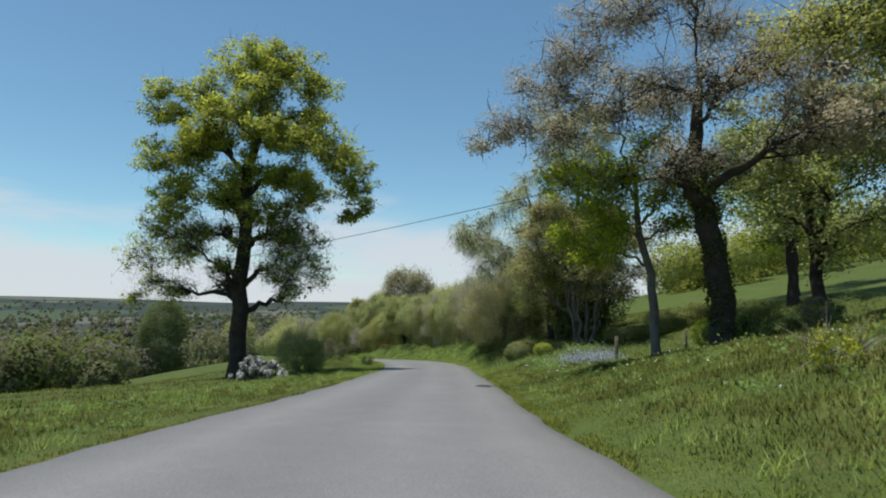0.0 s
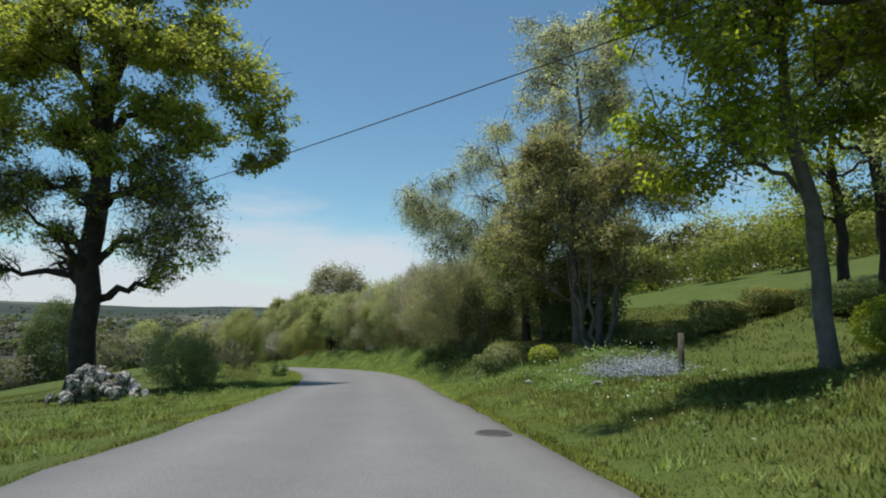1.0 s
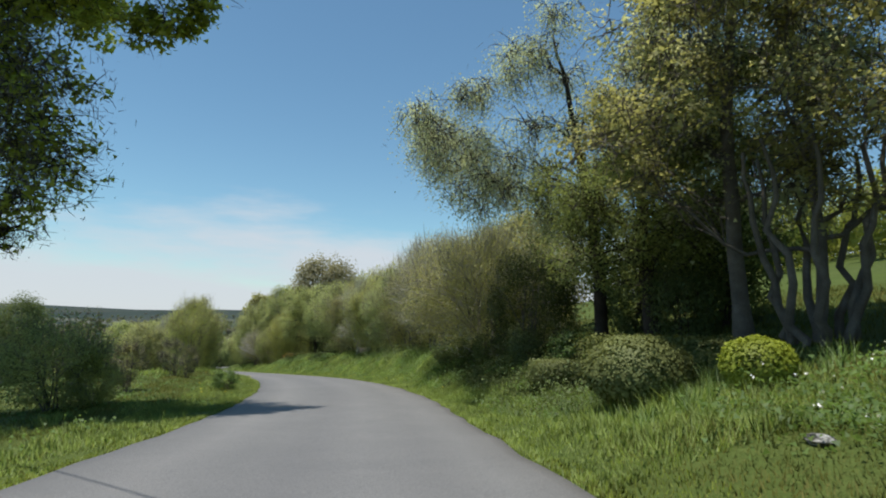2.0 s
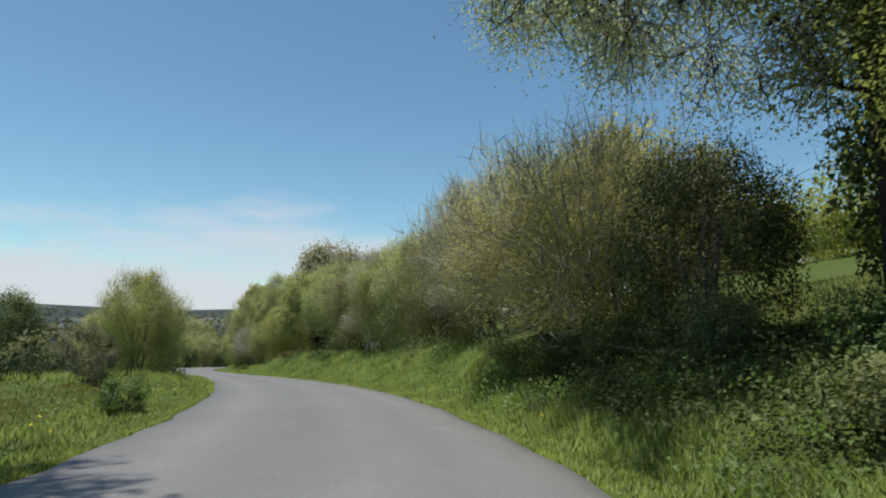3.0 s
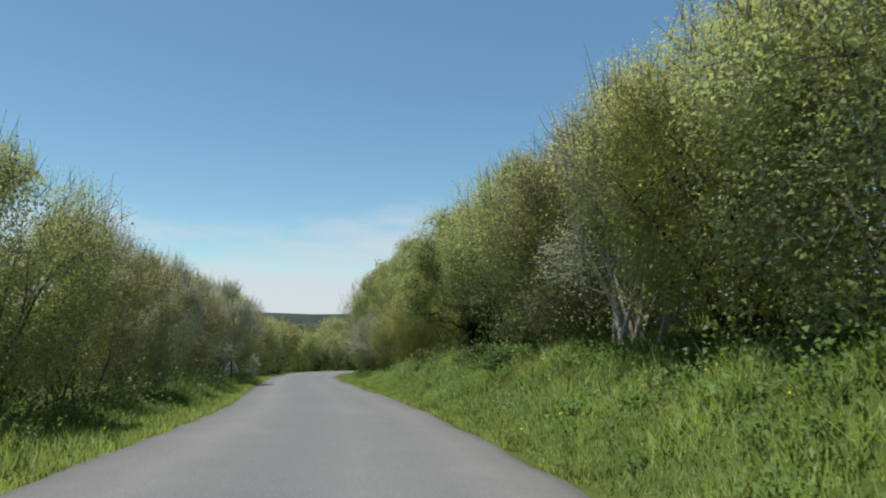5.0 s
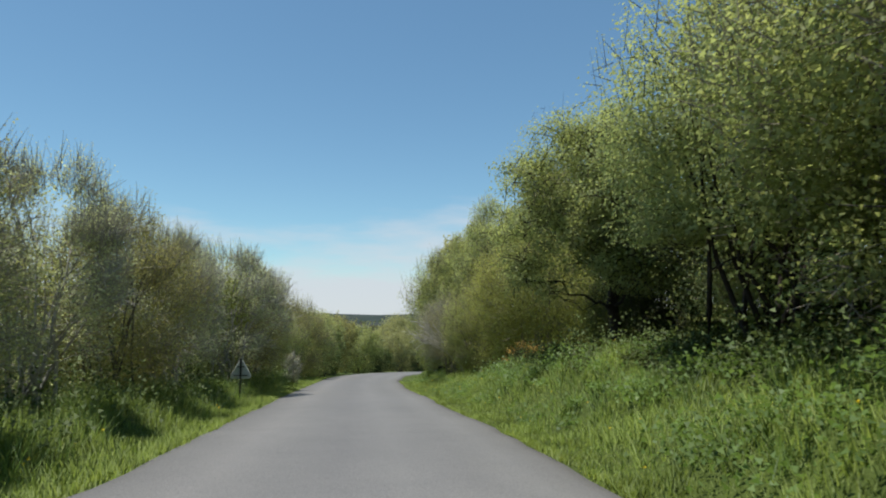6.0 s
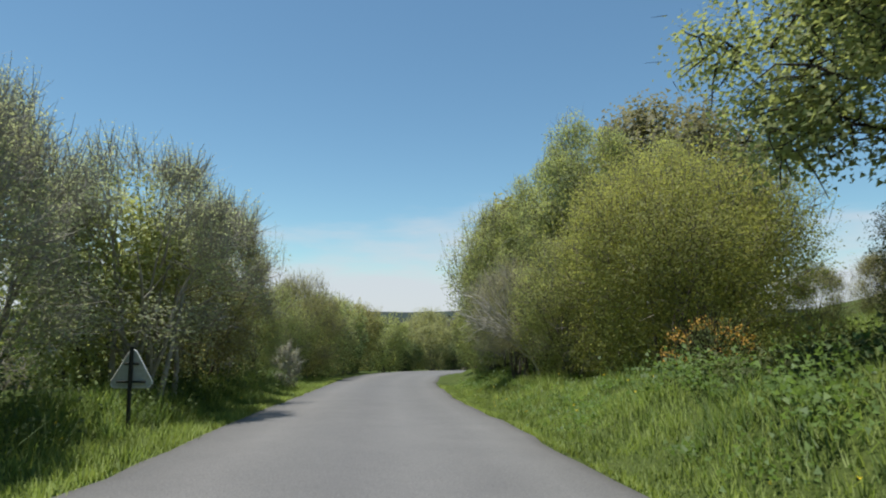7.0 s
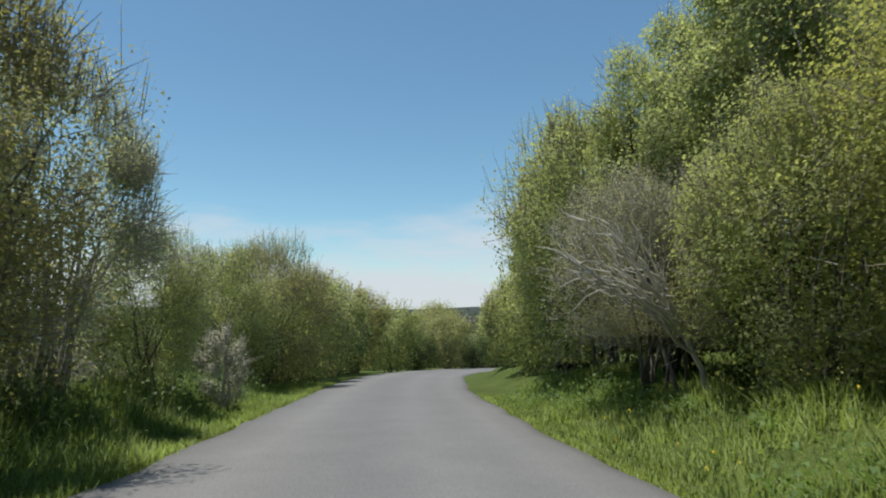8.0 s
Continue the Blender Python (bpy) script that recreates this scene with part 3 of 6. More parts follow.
# ---- plants ----
def tree_parts(owner, trunk, blobs, rng, bark, leaf, leaf_len=0.2, leaf_wid=0.13, density=120, twig=0.5, hang=0.0, limb_r=0.35, fine=3, flat=0.7, low=(), low_share=0.5, brush_bark=None, split=1.0, spread=0.98, corners=3, tight=1.0):
    """Trunk, a limb to every blob of the crown, and leaves in clumps; blobs are (x, y, z, r) from the foot of the tree."""
    tp, tr = np.asarray(trunk[0], float), np.asarray(trunk[1], float)
    s = np.linspace(0, 1, 14)
    know = np.linspace(0, 1, len(tp))
    line = np.stack([np.interp(s, know, tp[:, k]) for k in range(3)], -1)
    line[1:-1] += rng.normal(0, tr[0] * 0.2, (12, 3)) * [1, 1, 0]
    rad = np.interp(s, know, tr)
    rad[0] *= 1.45
    t = Tubes()
    t.add(line, rad, 10)
    part("trunk", t.mesh("trunk", bark), owner)
    leaves, faces, brush = [], [], Tubes()
    order = [(b, 1.0) for b in blobs] + [(b, low_share) for b in low]
    order.sort(key=lambda e: math.hypot(e[0][0] - np.interp(e[0][2], line[:, 2], line[:, 0]), e[0][1] - np.interp(e[0][2], line[:, 2], line[:, 1])))
    forks, fork_r = [], []
    for (x, y, z, r), share in order:
        c = np.array([x, y, z], float)
        limb = Tubes()
        out = math.hypot(x - np.interp(z, line[:, 2], line[:, 0]), y - np.interp(z, line[:, 2], line[:, 1]))
        hz = np.clip(z - rng.uniform(0.2, 0.6) * out - 0.3 * r, line[0, 2] + 0.25 * (line[-1, 2] - line[0, 2]), line[-1, 2])
        a = np.array([np.interp(hz, line[:, 2], line[:, k]) for k in range(3)])
        r0 = limb_r * np.interp(hz, line[:, 2], rad) * rng.uniform(0.8, 1.3) + 0.012 * r
        if forks:
            gap = np.linalg.norm(np.array(forks) - c, axis=1) + 0.9 * np.maximum(0, np.array(forks)[:, 2] - z + 0.3)
            k = int(np.argmin(gap))
            if gap[k] < 0.8 * np.linalg.norm(a - c):
                a, r0 = np.array(forks[k]), min(r0, fork_r[k] * 0.8)
        path = bend(a, c, rng, rng.uniform(-0.12, 0.12) if hang == 0 else 0.15, min(0.15, 0.5 / (out + 0.5)), 9)
        limb.add(path, np.linspace(r0, r0 * 0.3, 9), 6)
        forks += [p for p in path[3:8]]
        fork_r += list(np.linspace(r0, r0 * 0.3, 9)[3:8])
        n_cl = int((9 * min(r, 1.8) ** 2 + 6) * split)
        clumps = c + ball(n_cl, rng) * r * rng.uniform(0.25, spread, (n_cl, 1)) * [1, 1, 0.72 if spread < 1 else 0.56]
        tips = []
        for h in clumps:
            sub = bend(path[rng.integers(4, 9)], h, rng, 0.05, 0.15, 5)
            limb.add(sub, np.linspace(r0 * 0.3, 0.012, 5), 3)
            for _ in range(fine if fine < 4 else rng.integers(2, fine)):
                p0 = sub[rng.integers(2, 5)]
                e = p0 + rng.normal(0, 0.2 * r + 0.1, 3) + [0, 0, -hang * 0.9]
                limb.add(bend(p0, e, rng, 0.05 + 0.1 * hang, 0.12, 4), np.array([0.016, 0.012, 0.009, 0.004]) * (1 + 0.15 * r), 3)
                tips.append(e)
        if twig:
            m = int(density * r * r * twig * (0.25 if share == 1.0 else 1.0))
            src = np.array(tips) if len(tips) > 4 else clumps
            st = src[rng.integers(0, len(src), m)] + rng.normal(0, 0.14 * r, (m, 3))
            brush.raw(slivers(st, rng.normal(0, 0.13, (m, 3)) + (0, 0, 0.08 - 0.25 * hang), rng, 0.006 if share == 1.0 else 0.011))
        part("limb", limb.mesh("limb", bark), owner)
        n = int(density * r * r * share)
        pick = rng.integers(0, n_cl, n)
        d = ball(n, rng)
        rc = (0.36 * r * tight + 0.14) * np.where(rng.random((n, 1)) < 0.18, 1.35, 1.0)
        off = d * rc * rng.uniform(0.1, 1.05, (n, 1)) ** 0.6 * [1, 1, flat]
        if hang:
            off[:, 2] -= np.abs(rng.normal(0, hang * 0.8, n))
        leaves.append(clumps[pick] + off)
        far = clumps[pick] + off - c
        faces.append(d * 0.5 + far / (np.linalg.norm(far, axis=1, keepdims=True) + 1e-9) * 0.5 + [0, 0, 0.6])
    if brush.n:
        tagged(part("brushwood", brush.mesh("brushwood", brush_bark or bark), owner), kind="stuff")
    flakes = leaf_flakes(np.concatenate(leaves), rng, leaf_len, leaf_wid, np.concatenate(faces), 1.0, hang * 0.8, corners)
    part("crown", leaf_mesh("crown", flakes, leaf), owner)
    return owner


def shrub_parts(owner, rng, rx, ry, h, bark, leaf, leaves=9000, leaf_len=0.14, leaf_wid=0.09, stems=9, shoots=500, skirt=0.06, shoot_len=0.5, lump=0.25, twigs=900, twig_bark=None, under=0.45, bare=0, fuller=1.0, corners=3):
    """A many-stemmed bush: stems fanning from the foot, lumpy dome of leaves, shoots standing out on top."""
    for k in range(stems):
        t = Tubes()
        a, o = rng.uniform(0, 2 * np.pi), rng.uniform(0.1, 0.7)
        foot = np.array([rng.normal(0, 0.12 * rx), rng.normal(0, 0.12 * ry), -0.15])
        tip = np.array([rx * o * math.cos(a), ry * o * math.sin(a), h * math.sqrt(max(0.05, 1 - o * o)) * rng.uniform(0.6, 0.8)])
        p = bend(foot, tip, rng, 0.10, 0.04, 7)
        t.add(p, np.linspace(0.018 + 0.006 * h, 0.01, 7), 5)
        for _ in range(4):
            st = p[rng.integers(2, 6)]
            e = st + np.array([rng.normal(0, 0.18 * rx), rng.normal(0, 0.18 * ry), abs(rng.normal(0, 0.10 * h))])
            t.add(bend(st, e, rng, 0.1, 0.1, 4), [0.02, 0.014, 0.01, 0.005], 4)
        part("stem", t.mesh("stem", bark), owner)
    n_l = max(18, int((5.5 * rx * ry + 4 * h) * fuller))
    u = np.concatenate([rng.uniform(0.05, 0.5, n_l * 2 // 5), 1 - (1 - 0.5) * rng.uniform(0, 1, n_l - n_l * 2 // 5) ** 0.8])
    wide = np.where(u < 0.5, under + (0.97 - under) * (u / 0.5), 0.97 * np.sqrt(np.clip(1 - ((u - 0.5) / 0.5) ** 2, 0.0, 1)))
    a = rng.uniform(0, 2 * np.pi, n_l)
    inner = 0.86 - lump * rng.uniform(0, 1, n_l)
    mid, size = np.array([0, 0, h * 0.42]), np.array([rx, ry, h * 0.56])
    lumps = np.stack([rx * wide * inner * np.cos(a), ry * wide * inner * np.sin(a), h * (0.42 + (u - 0.42) * (0.90 - 0.3 * (0.86 - inner)))], -1)
    d = (lumps - mid) / size
    d /= np.linalg.norm(d, axis=1, keepdims=True) + 1e-9
    lumps[:, 2] = np.maximum(lumps[:, 2], h * skirt + 0.1)
    rl = 0.29 * min(rx, ry) * rng.uniform(0.65, 1.25, n_l)
    n1 = int(leaves * 0.85)
    pick = rng.integers(0, n_l, n1)
    e = ball(n1, rng)
    at = lumps[pick] + e * (rl[pick] * rng.uniform(0.2, 1.1, n1) ** 0.55)[:, None] * [1, 1, 1.1]
    face = e * 0.75 + d[pick] * 0.4 + [0, 0, 0.4]
    q = ball(leaves - n1, rng)
    at = np.concatenate([at, mid + q * size * rng.uniform(0.2, 0.9, (leaves - n1, 1)) ** 0.6])
    face = np.concatenate([face, q * 0.5])
    at[:, 2] = np.where(at[:, 2] < h * skirt, h * skirt + np.abs(rng.normal(0, 0.10 * h, len(at))), at[:, 2])
    pieces = [leaf_flakes(at, rng, leaf_len, leaf_wid, face, corners=corners)]
    t = Tubes()
    if shoots:
        top = np.flatnonzero((lumps[:, 2] > h * 0.55))
        k = top[rng.integers(0, len(top), shoots)]
        base = lumps[k] + ball(shoots, rng) * rl[k][:, None] * 0.7
        ln = rng.uniform(0.25, 1.0, shoots) * shoot_len + rl[k] * 0.4
        lean = rng.normal(0, 0.16, (shoots, 2)) + d[k][:, :2] * 0.15
        sh = np.concatenate([lean, np.ones((shoots, 1))], 1) * ln[:, None]
        for f in np.linspace(0.25, 1.0, 6):
            pieces.append(leaf_flakes(base + sh * f + rng.normal(0, 0.025, (shoots, 3)), rng, leaf_len * 0.7, leaf_wid * 0.6, corners=corners))
        t.raw(slivers(base, sh, rng, 0.008))
    for k in rng.permutation(np.flatnonzero(lumps[:, 2] > 0.4 * h))[:bare]:
        out = lumps[k] + d[k] * rl[k] * rng.uniform(0.6, 1.05) + rng.normal(0, 0.08, 3)
        p = bend(lumps[k] * [0.5, 0.5, 0.75], out, rng, 0.08, 0.06, 6)
        t.add(p, np.linspace(0.02, 0.008, 6), 4)
        for _ in range(9):
            st = p[rng.integers(2, 6)]
            t.add(bend(st, st + d[k] * rng.uniform(0.1, 0.4) + rng.normal(0, 0.22, 3), rng, 0.05, 0.12, 4), [0.010, 0.009, 0.007, 0.004], 3)
    if twigs:
        k = rng.integers(0, n_l, twigs)
        st = lumps[k] + ball(twigs, rng) * rl[k][:, None] * rng.uniform(0.3, 0.9, (twigs, 1))
        st[:, 2] = np.maximum(st[:, 2], 0.2)
        t.raw(slivers(st, d[k] * 0.22 + rng.normal(0, 0.16, (twigs, 3)) + [0, 0, 0.12], rng, 0.009))
    if t.n:
        tagged(part("brushwood", t.mesh("brushwood", twig_bark or bark), owner), kind="stuff")
    flakes = joined(*pieces)
    part("crown", leaf_mesh("crown", flakes, leaf), owner)
    return owner


def gz(x, y):
    return float(ground_z(x, y))


def on_ground(x, y, dz=-0.05):
    return (x, y, gz(x, y) + dz)


def dome_blobs(rng, rx, ry, z0, z1, n, r):
    """Blobs spread over an egg-shaped crown."""
    d = rng.normal(0, 1, (n, 3))
    d /= np.linalg.norm(d, axis=1, keepdims=True)
    s = rng.uniform(0.45, 0.95, (n, 1))
    c = np.array([0, 0, (z0 + z1) / 2]) + d * s * np.array([rx, ry, (z1 - z0) / 2])
    return [(*p, r * rng.uniform(0.75, 1.25)) for p in c]


# the lone oak in the field
def lone_oak():
    rng = np.random.default_rng(11)
    o = thing("oak_tree", (-12.6, 42.3, -3.38), "tall old oak with yellow-green spring leaves beside the lane", "tree")
    trunk = ([(0, 0, -0.9), (0.1, 0, 4), (0.05, 0.1, 8), (0.4, 0.0, 12.0), (0.7, 0, 15.5), (1.0, 0.2, 20.0)], [0.60, 0.55, 0.48, 0.40, 0.30, 0.10])
    blobs = [(0.2, 0.3, 21.6, 2.2), (2.6, -1.2, 21.0, 2.0), (-1.6, 0.8, 20.8, 1.9), (4.4, -1.2, 19.4, 1.6), (-3.7, 0.4, 19.2, 1.8), (-5.8, -0.5, 17.9, 1.7), (-4.0, 1.5, 16.6, 1.7), (4.2, -1.0, 17.4, 1.4),
             (1.4, -2.2, 18.3, 1.9), (0.0, 2.6, 18.0, 1.9), (2.4, 2.0, 17.0, 1.6), (-1.4, -2.6, 16.0, 2.0), (1.8, -3.0, 15.6, 2.0), (4.4, -2.4, 15.6, 2.0), (5.9, -2.6, 14.8, 1.8), (6.9, -3.0, 13.6, 1.6),
             (7.7, -3.0, 12.3, 1.3), (8.0, -3.0, 11.0, 0.9), (7.2, -2.8, 10.6, 0.8), (-3.8, -1.6, 14.2, 2.0), (-5.4, 1.2, 13.0, 1.7), (-2.4, 2.8, 13.4, 1.9), (1.2, 3.2, 14.4, 1.8), (3.6, 2.0, 13.4, 1.5), (3.2, -2.6, 13.0, 1.4),
             (-4.8, -1.2, 11.3, 1.5), (-6.6, 0.4, 10.0, 1.6), (-7.3, -0.6, 8.2, 1.5), (-5.4, 1.6, 8.4, 1.6), (-3.2, -2.0, 8.6, 1.5), (-6.8, 0.8, 6.4, 1.4), (-4.4, -0.8, 5.8, 1.4), (-2.2, 2.0, 6.4, 1.3),
             (2.8, -2.0, 9.4, 1.4), (4.2, -1.6, 8.6, 1.4), (5.4, -2.6, 7.8, 1.4), (6.3, -2.8, 6.8, 1.2), (3.8, 0.8, 6.6, 1.4), (2.6, -2.6, 6.7, 1.3), (4.8, -3.0, 5.8, 1.1), (1.8, 2.0, 8.4, 1.4), (-7.6, 0.2, 5.2, 1.0), (1.6, -0.9, 9.7, 1.2), (1.4, 0.5, 7.4, 1.0), (2.2, -1.4, 11.2, 1.3), (-1.8, 0.4, 10.0, 1.2), (-2.0, -0.6, 7.6, 1.1), (-1.2, 1.0, 12.2, 1.3), (3.4, -0.6, 7.4, 1.0), (-3.6, 0.6, 9.8, 1.2), (2.6, 0.4, 5.6, 0.9), (-3.4, -1.0, 15.4, 1.6), (4.0, -1.4, 12.0, 1.3), (4.6, -2.0, 9.9, 1.5), (5.8, -2.6, 9.2, 1.3), (-4.2, 0.6, 9.9, 1.5), (2.6, -1.2, 9.8, 1.4), (-2.8, -1.4, 9.9, 1.4), (-5.6, 0.2, 9.6, 1.3), (0.3, -2.4, 13.6, 1.5), (-0.9, -2.5, 11.6, 1.3), (1.1, -2.5, 11.0, 1.2), (0.2, -2.2, 9.0, 1.1), (-0.6, -2.4, 17.4, 1.6), (-6.6, 0.0, 14.9, 1.5), (-6.2, -0.3, 19.3, 1.2), (-0.8, -2.0, 7.0, 1.0)]
    blobs = [(x + 0.5 + 0.02 * max(0, x) - (1.1 if x > 3.5 and z < 10 else 0), y, z + 0.06 * max(0, z - 10), r * (1.26 if z > 10 else 1.12)) for x, y, z, r in blobs]
    tree_parts(o, trunk, [b for b in blobs if b[2] > 10], rng, M_BARK, L_OAK, 0.205, 0.155, 500, 0.6, brush_bark=M_GREY, limb_r=0.5, fine=4, flat=0.7, spread=0.99, tight=0.55, low=[b for b in blobs if b[2] <= 10], low_share=0.3)


def garden_trees():
    rng = np.random.default_rng(21)
    x, y = 10.3, 20.3
    o = thing("grey_oak", on_ground(x, y, 0.5), "large leaning oak just breaking bud, ivy on its trunk", "tree")
    trunk = ([(0, 0, -0.9), (-0.3, -0.2, 2.4), (-0.9, -0.7, 4.6), (-1.1, -0.4, 6.6), (-0.4, 0.2, 9.5)], [0.42, 0.38, 0.34, 0.24, 0.08])
    blobs = [(-8.3, 0.0, 6.4, 0.8), (-7.5, 0.3, 7.2, 1.0), (-6.6, 0.0, 8.4, 1.1), (-5.5, 0.2, 9.6, 1.2), (-4.3, 0.0, 10.9, 1.3), (-6.9, 0.6, 7.2, 1.1), (-5.6, -0.4, 6.7, 1.3), (-5.2, 0.6, 8.4, 1.5), (-3.8, -1.0, 7.6, 1.6), (-4.3, 0.9, 10.0, 1.6), (-2.9, -0.6, 11.2, 1.6), (-2.0, 0.9, 9.0, 1.8), (-1.0, -0.8, 12.0, 1.6),
             (0.6, 0.8, 11.2, 1.8), (-0.6, -1.6, 8.2, 1.8), (1.8, -0.7, 9.0, 1.7), (2.8, 0.6, 10.6, 1.7), (-2.4, -1.6, 5.6, 1.3), (-3.6, 0.8, 5.4, 1.2), (2.4, -1.2, 6.6, 1.5), (0.6, 1.6, 6.4, 1.5), (3.6, 0.2, 7.8, 1.5), (-1.0, 2.4, 8.8, 1.6)]
    tree_parts(o, trunk, blobs, rng, M_BARK, L_BUD, 0.10, 0.065, 1000, 0.8, limb_r=0.46, fine=4, brush_bark=M_TWIG, tight=0.75)
    ivy = rng.uniform(0, 1, (2600, 1))
    ang = rng.uniform(0, 2 * np.pi, 2600)
    core = np.stack([np.interp(ivy[:, 0] * 5, [0, 2.4, 4.6, 6.6], [0, -0.3, -0.9, -1.1]), np.interp(ivy[:, 0] * 5, [0, 2.4, 4.6, 6.6], [0, -0.2, -0.7, -0.4]), ivy[:, 0] * 5], -1)
    rr = rng.uniform(0.3, 0.5, 2600)
    flakes = leaf_flakes(core + np.stack([rr * np.cos(ang), rr * np.sin(ang), 0 * rr], -1), rng, 0.12, 0.10)
    part("ivy", leaf_mesh("ivy", flakes, L_DARK), o, "dark glossy ivy leaves round the trunk")

    rng = np.random.default_rng(22)
    o = thing("green_maple", on_ground(8.3, 21.1, 0.4), "slim tree with fresh bright green leaves at the garden edge", "tree")
    trunk = ([(0, 0, -0.8), (-0.1, 0.1, 2.2), (-0.5, 0.2, 4.4), (-0.8, 0.0, 6.8)], [0.17, 0.15, 0.11, 0.04])
    blobs = [(-2.0, -0.3, 3.7, 1.1), (-3.1, 0.5, 3.9, 0.9), (-2.6, -0.9, 4.9, 1.1), (-1.2, 0.6, 4.4, 1.2), (-1.6, -0.6, 5.8, 1.1), (-0.2, -0.8, 5.2, 1.2), (0.9, 0.5, 4.4, 1.1), (-0.6, 0.9, 6.6, 1.1), (0.9, -0.6, 5.9, 1.1), (-2.0, 1.2, 3.2, 0.9), (0.2, 0.2, 7.4, 1.0), (-3.4, -0.4, 5.6, 0.9), (1.6, 0.9, 6.6, 1.1), (-2.6, 0.8, 6.4, 1.0), (1.8, -0.6, 4.8, 1.0)]
    tree_parts(o, trunk, blobs, rng, M_GREY, L_BRIGHT, 0.12, 0.10, 1100, 0.2, limb_r=0.4)

    rng = np.random.default_rng(23)
    o = thing("hillside_tree", on_ground(14.5, 13.5, -0.2), "tall broad tree with bright young leaves on the slope", "tree", "trees on the slope")
    trunk = ([(0, 0, 0), (-0.2, 0.2, 4), (-0.6, 0.3, 8), (-0.4, 0.2, 12)], [0.34, 0.28, 0.2, 0.06])
    tree_parts(o, trunk, dome_blobs(rng, 5.2, 4.6, 4.0, 14.0, 26, 1.6), rng, M_BARK, L_SPRING, 0.12, 0.095, 950, 0.5, limb_r=0.36, split=0.7)
    for x, y, h, s, leaf in ((16.5, 24.5, 11, 24, L_HAZEL), (19.5, 31, 12, 25, L_DARK), (21.5, 22.0, 13, 26, L_HAZEL), (24, 38, 12, 27, L_BRIGHT), (17.0, 19.0, 12, 31, L_BUD)):
        rng = np.random.default_rng(s)
        o = thing("hillside_tree", on_ground(x, y, -0.2), "dark-trunked broad tree standing on the sloping meadow", "tree", "trees on the slope")
        trunk = ([(0, 0, 0), (0.1, 0.2, h * 0.3), (-0.3, 0.1, h * 0.6), (0, 0, h * 0.88)], [0.28, 0.24, 0.16, 0.05])
        tree_parts(o, trunk, dome_blobs(rng, 4.2, 4.2, h * 0.28, h, 20, 1.6), rng, M_BARK, leaf, 0.18, 0.15, 220, 0.5, limb_r=0.42, fine=2, split=0.35)

    rng = np.random.default_rng(28)
    o = thing("hazel_tree", on_ground(9.1, 33.2, -0.2), "many-stemmed hazel with thin grey-green spring leaves", "tree")
    for k in range(8):
        a = k * 0.8 + rng.uniform(-0.3, 0.3)
        t = Tubes()
        t.add(bend((0.4 * math.cos(a), 0.4 * math.sin(a), -0.1), (1.2 * math.cos(a), 1.1 * math.sin(a), 3.9), rng, -0.05, 0.09, 9), np.linspace(0.10, 0.035, 9), 7)
        part("stem", t.mesh("stem", M_GREY), o)
    trunk = ([(0, 0, 0), (0.1, 0, 2.0), (0, 0, 3.4), (0, 0, 5.0)], [0.12, 0.10, 0.07, 0.03])
    tree_parts(o, trunk, dome_blobs(rng, 4.4, 3.8, 2.2, 8.4, 48, 1.0), rng, M_GREY, L_OLIVE, 0.115, 0.08, 640, 0.5, limb_r=0.38, fine=4, tight=0.75)

    rng = np.random.default_rng(29)
    o = thing("pale_birch", on_ground(9.2, 35.5, -0.2), "tall slender birch with pale thin foliage", "tree", "birches")
    trunk = ([(0, 0, 0), (-0.2, 0.1, 5), (0.3, 0.2, 10), (-0.2, 0.2, 14.0)], [0.2, 0.15, 0.08, 0.02])
    tree_parts(o, trunk, dome_blobs(rng, 3.5, 3.5, 2.6, 17.0, 70, 1.1), rng, M_GREY, L_BIRCH, 0.115, 0.08, 500, 0.5, hang=0.25, limb_r=0.34, fine=4, brush_bark=M_TWIG, tight=0.7)

    rng = np.random.default_rng(30)
    o = thing("leafy_tree", on_ground(9.0, 39.3, -0.2), "dense broadleaf tree with dark shaded underside", "tree")
    trunk = ([(0, 0, 0), (0.1, 0.1, 2.6), (-0.2, 0.2, 5), (-0.3, 0.2, 7.6)], [0.26, 0.22, 0.15, 0.05])
    tree_parts(o, trunk, dome_blobs(rng, 3.9, 4.2, 1.4, 9.2, 42, 1.35), rng, M_BARK, L_LEAFY, 0.08, 0.064, 1150, 0.3, limb_r=0.4, fine=2, split=0.7)

    rng = np.random.default_rng(32)
    o = thing("weeping_birch", on_ground(9.3, 43.3, -0.2), "birch with drooping twigs and small pale leaves", "tree", "birches")
    trunk = ([(0, 0, 0), (-0.2, 0, 4), (-0.9, 0.1, 8), (-1.7, 0.2, 11.6)], [0.24, 0.2, 0.12, 0.03])
